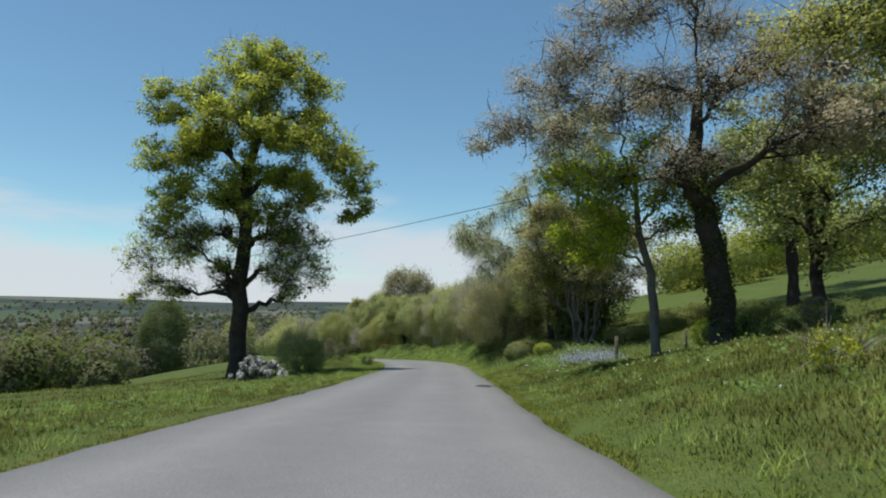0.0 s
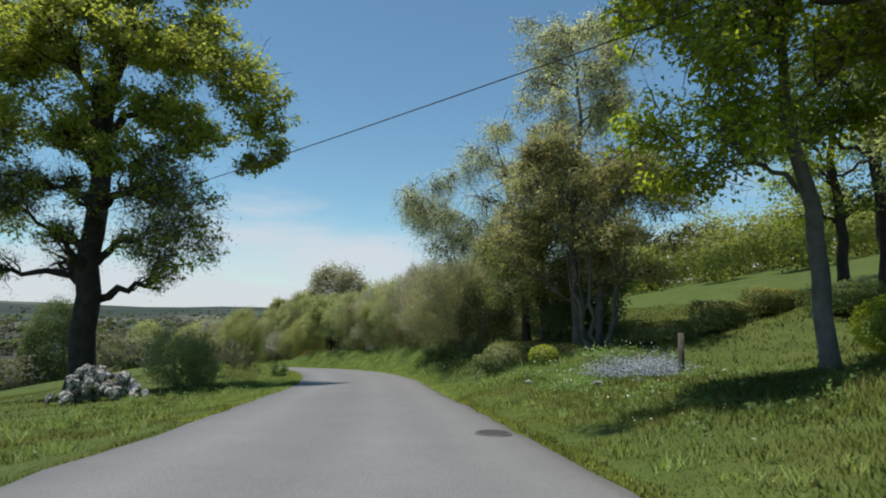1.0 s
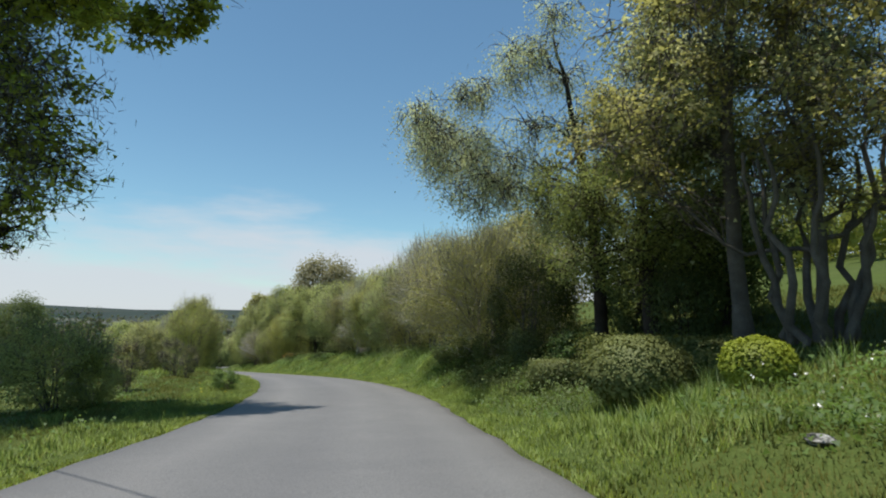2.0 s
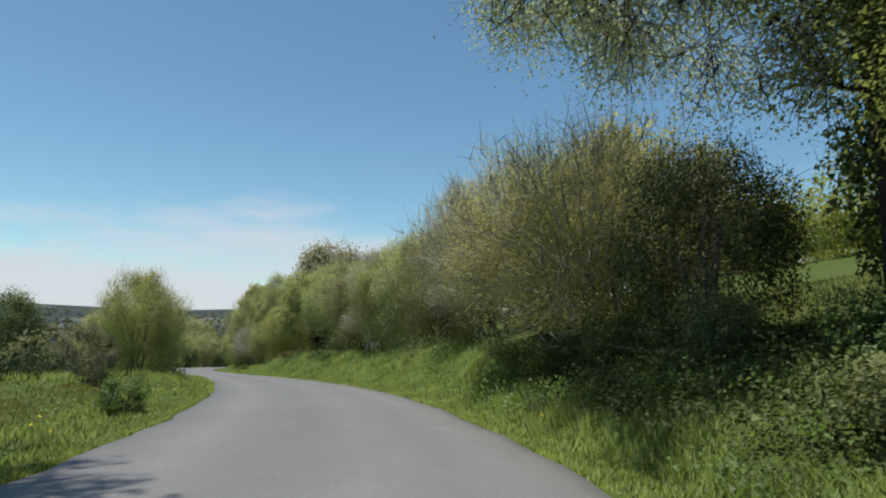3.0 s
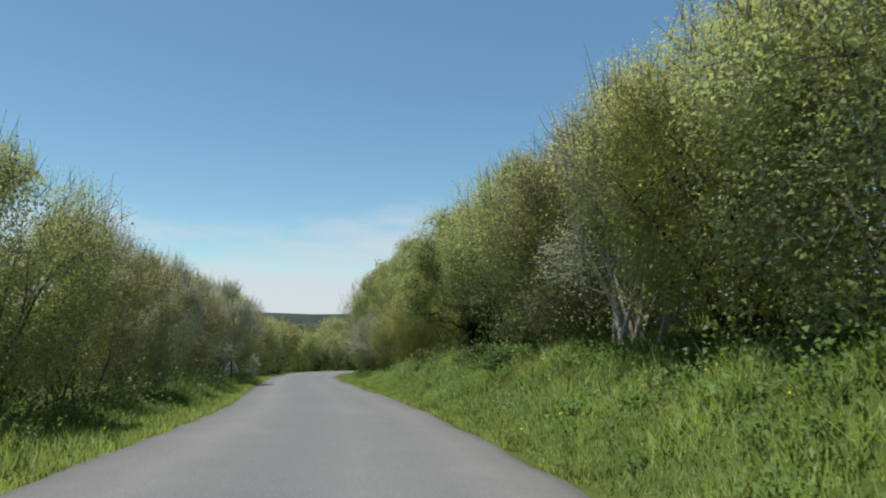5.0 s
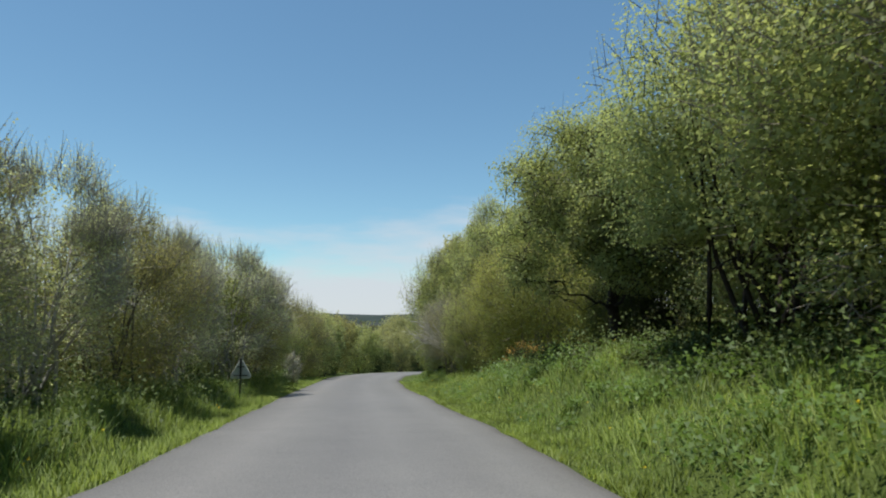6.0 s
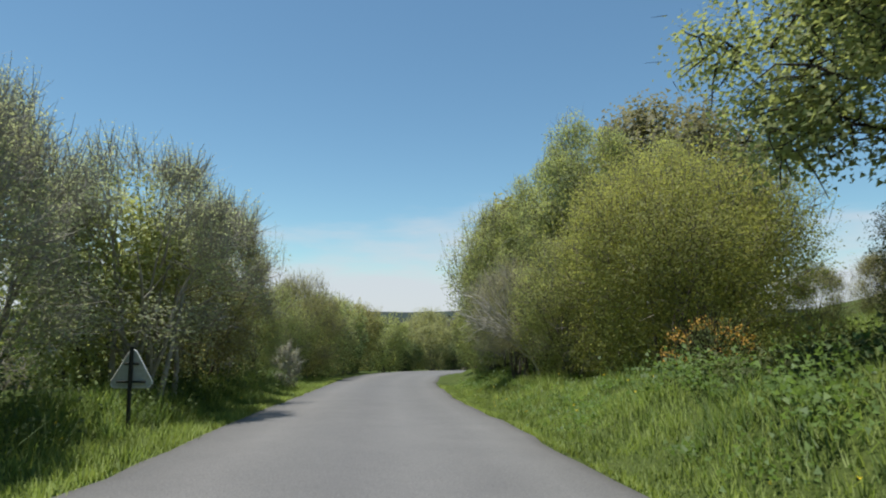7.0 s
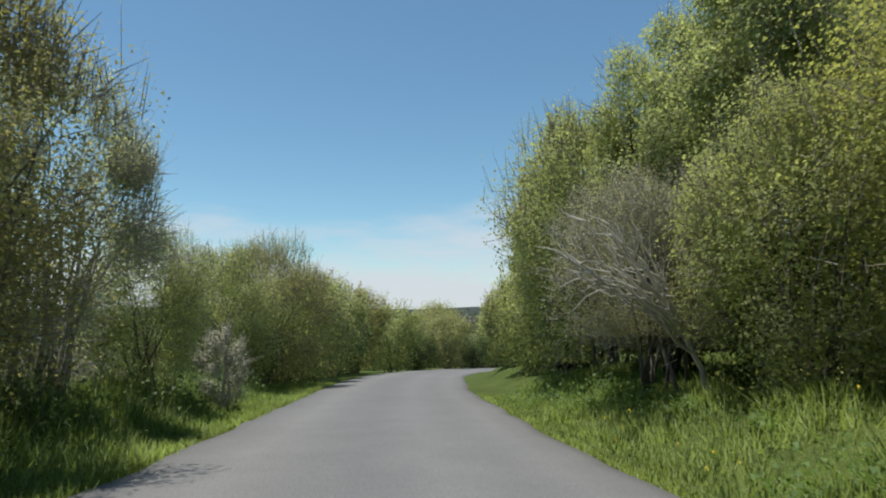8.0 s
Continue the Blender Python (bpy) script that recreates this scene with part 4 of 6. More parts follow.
    blobs = [(-6.7, -0.6, 7.9, 0.9), (-5.8, 0.2, 7.6, 1.0), (-5.2, -0.3, 8.8, 1.0), (-4.4, 0.8, 9.4, 1.2), (-4.6, -0.6, 7.2, 1.0), (-3.0, 0.6, 11.0, 1.2), (-1.8, -0.6, 12.0, 1.1), (-3.2, 0.4, 7.0, 1.2), (-1.0, 0.8, 10.4, 1.3), (0.4, -0.4, 9.2, 1.3), (-3.4, -0.4, 9.8, 1.2),
             (-1.4, -1.2, 7.8, 1.4), (0.8, 1.0, 7.0, 1.3), (2.0, 0.1, 8.4, 1.2), (-2.2, 1.5, 8.4, 1.3), (0.2, -1.2, 6.4, 1.2), (-2.0, 0.2, 6.0, 1.1), (-2.6, -0.9, 10.4, 1.1), (-2.2, -0.4, 4.8, 0.9), (-1.0, 0.6, 4.6, 1.0), (-3.6, 0.2, 5.9, 0.9), (-0.4, -1.0, 5.0, 1.1), (0.8, 0.5, 5.2, 1.1), (-5.0, 0.7, 5.9, 0.9), (-4.2, 0.9, 5.4, 1.0), (-4.4, 0.2, 6.4, 1.0), (-4.0, 2.6, 7.4, 1.4), (-3.0, 3.6, 6.6, 1.4), (-4.6, 3.2, 8.6, 1.3), (-2.4, 4.6, 7.2, 1.4), (-3.6, 5.2, 8.2, 1.2), (-1.0, 3.6, 6.0, 1.4), (-1.6, 2.4, 7.2, 1.3), (-5.8, 1.4, 8.2, 1.3), (-5.5, 3.0, 7.8, 1.4), (-6.1, 2.3, 9.0, 1.2), (-5.5, 4.3, 8.4, 1.4), (-4.8, 5.2, 7.6, 1.3)]
    tree_parts(o, trunk, blobs, rng, M_BARK, L_BIRCH, 0.09, 0.062, 850, 0.6, hang=0.5, limb_r=0.3, fine=4, brush_bark=M_PALE)


lone_oak()
garden_trees()

# bushes: a few kinds, each planted several times
STORE = {}


def plant(kind, x, y, h, w=1.0, turn=0.0, group=""):
    """A copy of a kind of bush with its own size and turn."""
    make, base_h, name, label = KINDS[kind]
    if kind not in STORE:
        STORE[kind] = make(thing(name, on_ground(x, y), label, "bush", group or "roadside bushes"))
        STORE[kind].matrix_basis = pose(x, y, gz(x, y) - 0.05, 0, 0, turn) @ Matrix.Diagonal((h / base_h * w, h / base_h * w, h / base_h, 1))
        return STORE[kind]
    src = STORE[kind]
    keep = src.matrix_basis.copy()
    src.matrix_basis = Matrix.Identity(4)
    ob = copy_thing(src, pose(x, y, gz(x, y) - 0.05, 0, 0, turn) @ Matrix.Diagonal((h / base_h * w, h / base_h * w, h / base_h, 1)))
    src.matrix_basis = keep
    return ob


def kind(seed, *a, **k):
    return lambda o: shrub_parts(o, np.random.default_rng(seed), *a, **k)


KINDS = {
    "hazel_a": (kind(41, 2.9, 2.7, 6.0, M_GREY, L_HAZEL, under=0.45, leaves=36000, leaf_len=0.084, leaf_wid=0.061, twigs=3200, twig_bark=M_TWIG), 6.0, "hazel_bush", "tall olive-green hazel bush of the roadside hedge"),
    "hazel_b": (kind(42, 2.6, 2.9, 6.0, M_GREY, L_OLIVE, leaves=31000, leaf_len=0.080, leaf_wid=0.056, shoots=900, twigs=3800, twig_bark=M_TWIG), 6.0, "hedge_bush", "tall brownish-green bush with upright shoots"),
    "hazel_c": (kind(43, 3.0, 2.8, 6.0, M_BARK, L_HAZEL, leaves=56000, leaf_len=0.068, leaf_wid=0.054, shoots=400, lump=0.35, shoot_len=0.5, twigs=2600, twig_bark=M_TWIG), 6.0, "broadleaf_bush", "dense broad-leaved bush, dark beneath"),
    "hazel_d": (kind(57, 3.1, 3.0, 6.5, M_BARK, L_HAZEL, under=0.4, leaves=52000, leaf_len=0.078, leaf_wid=0.06, shoots=300, shoot_len=0.4, lump=0.3, skirt=0.27, stems=10, twigs=1600), 6.5, "hazel_bush", "broad-leaved hazel spreading over a dark hollow"),
    "sallow_c": (kind(56, 3.4, 3.2, 6.5, M_GREY, L_SALLOW, under=0.72, leaves=70000, leaf_len=0.066, leaf_wid=0.04, shoots=1500, shoot_len=0.7, twigs=4200, lump=0.3, skirt=0.13, stems=12, bare=60, twig_bark=M_PALE), 6.5, "sallow_bush", "big spreading grey-green sallow, hollow and dark beneath"),
    "sallow_b": (kind(45, 3.2, 3.2, 6.5, M_GREY, L_TWIGGY, leaves=40000, leaf_len=0.072, leaf_wid=0.045, shoots=900, twigs=5500, bare=170, skirt=0.27, under=0.45, stems=10, twig_bark=M_PALE), 6.5, "twiggy_bush", "pale twiggy bush with bare whitish branches"),
    "round_a": (kind(46, 4.2, 4.0, 7.0, M_GREY, L_SPRING, under=0.76, fuller=1.7, leaves=92000, leaf_len=0.076, leaf_wid=0.06, shoots=1200, shoot_len=0.3, lump=0.2, skirt=0.04, twigs=5000, twig_bark=M_TWIG), 7.0, "round_bush", "broad dome-shaped olive-green bush"),
    "upright_a": (kind(47, 1.9, 1.9, 6.0, M_PALE, L_BIRCH, leaves=17500, leaf_len=0.07, leaf_wid=0.046, shoots=1300, shoot_len=0.7, twigs=3600, stems=14, bare=12, twig_bark=M_PALE, under=0.7), 6.0, "pole_bush", "thicket of upright grey stems with young leaves"),
    "alder_a": (kind(48, 2.4, 2.4, 9.0, M_BARK, L_HAZEL, leaves=52000, leaf_len=0.085, leaf_wid=0.068, shoots=400, lump=0.35, shoot_len=0.4, twigs=3000, twig_bark=M_TWIG), 9.0, "alder_tree", "narrow tall green roadside tree"),
    "twig_a": (kind(49, 1.1, 1.1, 2.4, M_GREY, L_OLIVE, leaves=2600, leaf_len=0.07, leaf_wid=0.05, shoots=160, shoot_len=0.4, twigs=1300, skirt=0.2), 2.4, "twiggy_sapling", "small half-bare twiggy shrub in the rough grass"),
    "low_a": (kind(50, 1.0, 1.0, 1.4, M_BARK, L_WEED, under=0.9, leaves=4500, leaf_len=0.075, leaf_wid=0.06, shoots=80, shoot_len=0.2, skirt=0.03, twigs=200), 1.4, "low_shrub", "low leafy green shrub on the verge"),
    "pale_a": (kind(51, 1.0, 1.0, 2.4, M_PALE, L_PALE, leaves=5000, leaf_len=0.07, leaf_wid=0.055, shoots=200, shoot_len=0.3, skirt=0.05, twigs=900), 2.4, "blossom_shrub", "small pale whitish-green flowering shrub"),
    "dark_a": (kind(52, 2.5, 2.5, 5.0, M_BARK, L_DARK, leaves=6500, leaf_len=0.17, leaf_wid=0.13, shoots=60, skirt=0.02, shoot_len=0.3), 5.0, "holly_bush", "dense dark evergreen bush filling the hedge and its shaded hollows"),
    "holly_a": (kind(58, 2.5, 2.5, 5.0, M_GREY, L_HOLLY_SHADE, leaves=26000, leaf_len=0.085, leaf_wid=0.066, shoots=150, skirt=0.02, shoot_len=0.3, under=0.8, stems=12), 5.0, "holly_bush", "dense dark evergreen beside the sallow, also filling shaded hollows"),
    "far_a": (kind(54, 2.9, 2.7, 6.0, M_GREY, L_HAZEL, leaves=8000, leaf_len=0.18, leaf_wid=0.145, shoots=250), 6.0, "hazel_bush", "olive-green bush of the hedge along the bend"),
    "far_b": (kind(55, 2.7, 2.9, 6.0, M_GREY, L_OLIVE, leaves=8000, leaf_len=0.18, leaf_wid=0.14, shoots=300), 6.0, "hedge_bush", "brownish-green bush of the hedge along the bend"),
    "field_a": (kind(53, 2.2, 2.2, 3.7, M_GREY, L_HAZEL, leaves=14000, leaf_len=0.10, leaf_wid=0.08, shoots=300, shoot_len=0.3, skirt=0.03), 3.7, "field_bush", "rounded leafy bush between field and lane"),
}

# right-hand hedge: kind, x, y, height, width, turn
# several dark_a and holly_a bushes are added to darken shaded hollows under trees
for row in (
    ("low_a", -0.9, 75.6, 0.7, 1.3, 110), ("dark_a", 10.8, 43.6, 5.0, 0.85, 10), ("dark_a", 12.8, 42.4, 5.6, 0.9, 50), ("dark_a", 9.9, 41.6, 2.8, 0.8, 10), ("dark_a", 9.4, 38.4, 2.6, 0.8, 200), ("dark_a", 11.4, 39.2, 4.0, 0.9, 100), ("low_a", 7.9, 42.2, 1.2, 1.2, 160), ("dark_a", 6.3, 47.4, 1.6, 1.0, 20), ("dark_a", 6.9, 44.4, 1.4, 1.0, 60), ("dark_a", 5.9, 49.8, 1.2, 1.0, 160), ("holly_a", 7.6, 46.0, 4.6, 0.85, 80), ("sallow_c", 7.1, 50.8, 6.3, 1.42, 40), ("far_b", 11.0, 55.0, 7.0, 1.1, 120), ("sallow_b", 6.0, 58.6, 6.8, 1.0, 10), ("far_b", 9.2, 57.2, 6.0, 1.0, 60), ("far_b", 11.5, 61.0, 7.6, 1.0, 200),
    ("hazel_b", 5.0, 63.4, 5.7, 1.0, 60), ("hazel_a", 4.2, 66.3, 6.2, 1.0, 150), ("far_b", 8.4, 67.2, 7.4, 1.0, 250), ("hazel_c", 3.2, 69.6, 6.1, 1.0, 15), ("upright_a", 1.8, 72.0, 6.1, 1.1, 75),
    ("far_a", 6.6, 72.2, 7.4, 1.0, 320), ("hazel_b", 1.5, 75.0, 6.3, 1.0, 210), ("hazel_a", 0.4, 78.3, 6.5, 1.0, 95), ("hazel_d", -0.4, 81.6, 6.9, 1.0, 300), ("dark_a", 1.6, 83.4, 3.0, 0.9, 10), ("holly_a", -0.6, 91.0, 2.8, 0.9, 75), ("holly_a", -2.4, 91.4, 2.7, 0.8, 170), ("holly_a", 0.9, 88.4, 3.2, 0.9, 30), ("holly_a", -1.5, 90.0, 2.6, 0.8, 300), ("dark_a", 0.8, 90.8, 3.2, 0.9, 15), ("dark_a", 2.6, 89.6, 4.2, 0.9, 205), ("far_b", 4.4, 79.5, 7.4, 1.0, 30),
    ("hazel_c", 0.7, 85.4, 6.9, 0.95, 130), ("far_a", 3.0, 86.5, 7.8, 1.0, 180),
    ("round_a", -5.2, 99.2, 6.7, 1.0, 80), ("hazel_b", -1.2, 101.4, 2.4, 1.1, 230), ("far_b", -4.4, 100.8, 5.0, 0.85, 310), ("twig_a", 0.4, 99.0, 1.9, 1.1, 140), ("hazel_b", 2.6, 106.0, 2.6, 1.0, 60), ("dark_a", -8.4, 104.0, 2.6, 0.9, 140), ("hazel_a", -8.4, 101.4, 5.2, 0.9, 10), ("sallow_b", -10.4, 104.6, 4.4, 1.1, 55),
    ("alder_a", -7.8, 105.0, 10.4, 1.0, 25), ("alder_a", -9.7, 107.4, 9.2, 1.0, 170), ("alder_a", -4.6, 107.5, 9.4, 1.1, 280), ("hazel_a", -11.4, 109.6, 8.1, 0.9, 110), ("alder_a", -12.7, 112.4, 7.5, 1.0, 330),
    ("far_a", -13.6, 116.0, 5.0, 0.85, 65), ("far_a", -14.4, 119.5, 5.4, 0.85, 200), ("far_b", -15.9, 124.5, 5.2, 0.85, 290), ("far_a", -16.6, 130.0, 5.0, 1.0, 5), ("far_a", -15.5, 137.0, 5.0, 1.0, 5),
    ("dark_a", -9.6, 109.2, 4.0, 0.9, 5), ("dark_a", -12.2, 115.0, 3.4, 0.9, 95), ("dark_a", 4.6, 83.4, 4.6, 1.1, 40), ("dark_a", 6.8, 76.5, 5.0, 1.0, 310), ("dark_a", 9.5, 63.5, 4.6, 1.1, 160),
):
    plant(*row)

# left-hand hedge and bushes
for row in (
    ("low_a", 11.6, 20.8, 0.9, 1.3, 40), ("low_a", 12.9, 21.5, 0.8, 1.5, 130), ("low_a", 14.0, 20.9, 0.9, 1.3, 220), ("twig_a", 13.2, 19.6, 1.1, 1.1, 15), ("dark_a", 15.4, 22.6, 1.3, 1.2, 70), ("field_a", -8.9, 45.0, 3.1, 1.05, 30), ("field_a", -7.9, 46.0, 1.7, 1.0, 120), ("low_a", -4.3, 49.8, 0.9, 0.9, 0), ("twig_a", -8.2, 50.0, 2.0, 0.8, 20), ("twig_a", -7.4, 56.2, 1.6, 0.8, 250),
    ("hazel_a", -9.0, 64.4, 4.85, 0.84, 15), ("twig_a", -8.6, 58.6, 2.0, 1.0, 70), ("hazel_a", -9.8, 68.4, 4.9, 1.0, 100), ("hazel_b", -11.0, 72.0, 4.59, 1.0, 190), ("hazel_b", -12.0, 75.6, 4.36, 1.0, 300),
    ("upright_a", -13.1, 79.2, 4.65, 1.1, 10), ("hazel_b", -14.4, 82.6, 4.56, 1.0, 80), ("upright_a", -15.4, 85.8, 4.94, 1.1, 220), ("upright_a", -16.6, 88.0, 5.12, 1.1, 310), ("upright_a", -17.4, 92.4, 5.6, 1.45, 200), ("far_a", -19.2, 93.0, 5.35, 0.95, 140), ("hazel_b", -18.6, 96.2, 5.35, 0.95, 260), ("upright_a", -19.7, 99.0, 5.35, 1.0, 40),
    ("far_a", -21.2, 95.0, 4.15, 1.0, 75), ("far_b", -19.6, 89.0, 3.61, 1.0, 60), ("far_b", -16.8, 80.5, 4.2, 1.0, 175), ("far_a", -18.8, 86.0, 4.6, 1.0, 90), ("pale_a", -20.0, 103.9, 1.9, 0.8, 0), ("hazel_a", -20.4, 101.8, 3.5, 0.85, 200), ("far_b", -22.6, 99.4, 4.4, 1.0, 20),
    ("hazel_a", -24.2, 109.8, 5.2, 1.0, 20), ("hazel_b", -25.0, 114.5, 6.3, 1.0, 90), ("far_a", -26.6, 119.5, 6.0, 1.0, 160), ("far_b", -28.2, 124.5, 6.6, 1.0, 250), ("far_a", -29.6, 130.0, 6.9, 1.0, 310), ("far_b", -30.4, 136.5, 6.9, 1.0, 40), ("far_a", -29.6, 143.5, 6.4, 1.1, 110), ("far_b", -26.1, 150.0, 5.4, 1.1, 200), ("far_a", -22.0, 157.0, 5.4, 1.2, 200),
    ("dark_a", -24.3, 112.0, 2.8, 1.0, 50), ("dark_a", -26.2, 117.2, 3.0, 1.0, 150), ("dark_a", -28.0, 122.4, 3.0, 1.0, 240), ("dark_a", -29.6, 133.2, 3.2, 1.0, 0), ("dark_a", -28.2, 146.6, 3.6, 1.2, 0), ("dark_a", -24.1, 153.0, 3.6, 1.2, 0),
    ("far_a", -40.0, 168.0, 9.0, 1.2, 0), ("far_b", -33.0, 172.0, 9.5, 1.2, 70), ("far_a", -24.0, 176.0, 9.0, 1.2, 140),
):
    plant(*row)


def far_trees():
    """The dome-crowned tree above the hedge and others standing behind."""
    for x, y, top, r, s, leaf in ((-2.6, 120.5, 10.0, 6.2, 61, L_RUSSET), (-12.0, 118.0, 3.6, 3.2, 69, L_OLIVE), (-7.5, 116.5, 5.0, 3.0, 62, L_HAZEL), (-62.0, 210.0, -1.5, 6.5, 65, L_HAZEL), (-50.0, 235.0, -1.8, 8.0, 66, L_OLIVE), (-76.0, 183.0, 5.0, 7.5, 68, L_DARK)):
        rng = np.random.default_rng(s)
        g = gz(x, y)
        h = top - g
        o = thing("field_tree", (x, y, g - 0.2), "round-crowned tree standing behind the hedge", "tree", "trees beyond the hedge")
        shrub_parts(o, rng, r, r, h, M_GREY, leaf, leaves=int(4000 + 620 * r * r), leaf_len=0.34, leaf_wid=0.3, stems=7, shoots=60, shoot_len=0.4, lump=0.1, twigs=60, under=0.7, fuller=0.8)


far_trees()


def bank_tree():
    """Broad tree leaning its leaves out over the bank."""
    rng = np.random.default_rng(67)
    o = thing("leafy_tree", on_ground(-2.4, 89.7, -0.2), "dense broadleaf tree leaning out over the bank", "tree")
    trunk = ([(0, 0, 0), (-0.1, -0.1, 2.0), (-0.3, -0.3, 4.2), (-0.3, -0.2, 7.0)], [0.2, 0.17, 0.12, 0.04])
    blobs = [b for b in dome_blobs(rng, 3.5, 3.5, 2.0, 8.0, 60, 1.15) if b[0] > -1.4 or b[1] < -0.2] + [(-2.6, -2.8, 4.0, 0.9), (-2.4, -2.9, 5.2, 0.9), (-2.6, -1.5, 3.2, 1.1), (-2.5, -0.7, 4.6, 0.9), (-2.7, -1.8, 6.0, 1.0), (-2.5, -0.8, 3.1, 0.9), (-1.8, -3.2, 3.0, 1.1), (-0.6, -3.2, 4.6, 1.1), (-1.6, -1.2, 7.0, 1.0)]
    blobs = [b for b in blobs if b[2] > 3.0 or b[0] > -0.6] + [(0.4, -2.2, 3.0, 1.2), (1.6, -1.8, 2.6, 1.1), (-0.4, -1.0, 3.2, 1.2), (2.6, -0.6, 3.0, 1.2), (0.8, 0.6, 2.6, 1.1), (-2.7, -1.3, 2.6, 0.8), (-2.9, -0.2, 2.9, 0.9), (-2.1, -1.9, 2.4, 0.8), (-3.3, -0.4, 4.2, 1.0)]
    tree_parts(o, trunk, blobs, rng, M_BARK, L_HAZEL, 0.085, 0.066, 1250, 0.2, limb_r=0.25, fine=2, split=0.7)


bank_tree()


def woods():
    """Woods and hedgerows of the valley and hill: crowns of leaf clumps, three mixtures."""
    rng = np.random.default_rng(71)
    pts = []
    for _ in range(420):
        d, a = rng.uniform(60, 230), rng.uniform(-1.05, -0.2)
        if -0.46 < a < -0.34 and d < 190:
            continue
        x, y = d * math.sin(a), d * math.cos(a)
        pts.append((x, y, float(np.clip(0.5 - d * rng.uniform(0.018, 0.075) - gz(x, y), 3.0, 13.0))))
    for _ in range(3400):
        d, a = 230 * math.exp(rng.uniform(0, 2.5)), rng.uniform(-1.1, 0.12)
        pts.append((d * math.sin(a), d * math.cos(a), rng.uniform(7, 13)))
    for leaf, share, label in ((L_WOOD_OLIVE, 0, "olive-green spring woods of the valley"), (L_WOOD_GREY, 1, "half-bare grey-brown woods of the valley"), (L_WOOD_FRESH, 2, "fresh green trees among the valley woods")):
        at, ln, fc = [], [], []
        for k, (x, y, h) in enumerate(pts):
            if (k * 7 % 10) not in ((0, 1, 2, 3), (4, 5, 6, 7), (8, 9))[share] or (edge_l(y) - x < 19 and x < 40 and y < 190):
                continue
            far = math.hypot(x, y)
            n = 700 if far < 130 and x < 0 else 260 if far < 240 else 40 if far < 600 else 24
            d = ball(n, rng)
            lum = 1 + 0.28 * np.sin(d[:, 0] * 5 + x) * np.sin(d[:, 1] * 5 + y) * np.sin(d[:, 2] * 4 + k)
            r = h * rng.uniform(0.36, 0.6)
            at.append(np.array([x, y, gz(x, y) + h * 0.5]) + d * np.array([r, r, h * 0.52]) * (lum * rng.uniform(0.75, 1.0, n))[:, None])
            fc.append(d + [0, 0, 0.3])
            ln.append(np.full(n, 0.52 if n == 700 else 0.95 if n == 260 else 3.3 if far < 600 else 5.5))
        at, ln = np.concatenate(at), np.concatenate(ln)
        v, q, w = leaf_flakes(at, rng, 1.0, 0.85, np.concatenate(fc))
        c = np.repeat(at, 3, 0)
        v = c + (v - c) * np.repeat(ln, 3)[:, None]
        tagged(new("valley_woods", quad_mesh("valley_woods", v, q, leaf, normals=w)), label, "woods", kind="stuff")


woods()


def hill_woods():
    """The tree line along the top of the sloping meadow."""
    rng = np.random.default_rng(72)
    at, fc = [], []
    for k in range(120):
        d, a = rng.uniform(66, 150), rng.uniform(0.32, 1.05)
        x, y, h = d * math.sin(a) + 12, d * math.cos(a) + 10, rng.uniform(6, 10)
        e = ball(700, rng)
        lum = 1 + 0.28 * np.sin(e[:, 0] * 5 + x) * np.sin(e[:, 1] * 5 + y) * np.sin(e[:, 2] * 4 + k)
        r = h * rng.uniform(0.36, 0.6)
        at.append(np.array([x, y, gz(x, y) + h * 0.5]) + e * np.array([r, r, h * 0.52]) * (lum * rng.uniform(0.7, 1.0, 700))[:, None])
        fc.append(e + [0, 0, 0.4])
    flakes = leaf_flakes(np.concatenate(at), rng, 0.5, 0.4, np.concatenate(fc))
    tagged(new("hill_woods", leaf_mesh("hill_woods", flakes, L_LEAFY)), "olive-green trees along the top of the meadow", "woods", kind="stuff")


hill_woods()


# ---- grass ----
def blades(x, y, rng, height, width=0.016, lean=0.35):
    n = len(x)
    z = ground_z(x, y) - 0.03
    foot = np.stack([x, y, z], -1)
    a = rng.uniform(0, 2 * np.pi, n)
    side = np.stack([np.cos(a), np.sin(a), 0 * a], -1) * (width * rng.uniform(0.7, 1.4, n))[:, None]
    tip = np.stack([rng.normal(0, lean, n), rng.normal(0, lean, n), np.ones(n)], -1) * height[:, None]
    v = np.stack([foot - side, foot + side, foot + tip], 1).reshape(-1, 3)
    way = np.stack([rng.normal(0, 0.18, n), rng.normal(0, 0.18, n), np.ones(n)], -1)
    way /= np.linalg.norm(way, axis=1, keepdims=True)
    return v, np.arange(3 * n).reshape(-1, 3), np.repeat(way, 3, 0)


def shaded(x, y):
    """Ground meant to look shaded by trees, where dark leaves replace grass: a hollow behind the verge, and the top of
    the bank below the tall bushes.
    """
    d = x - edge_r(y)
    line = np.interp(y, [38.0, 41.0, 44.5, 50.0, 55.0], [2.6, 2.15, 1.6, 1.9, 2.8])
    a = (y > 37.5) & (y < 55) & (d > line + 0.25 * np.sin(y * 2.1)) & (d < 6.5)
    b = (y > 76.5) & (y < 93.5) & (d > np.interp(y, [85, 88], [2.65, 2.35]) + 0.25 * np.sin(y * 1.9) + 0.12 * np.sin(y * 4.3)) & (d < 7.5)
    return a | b


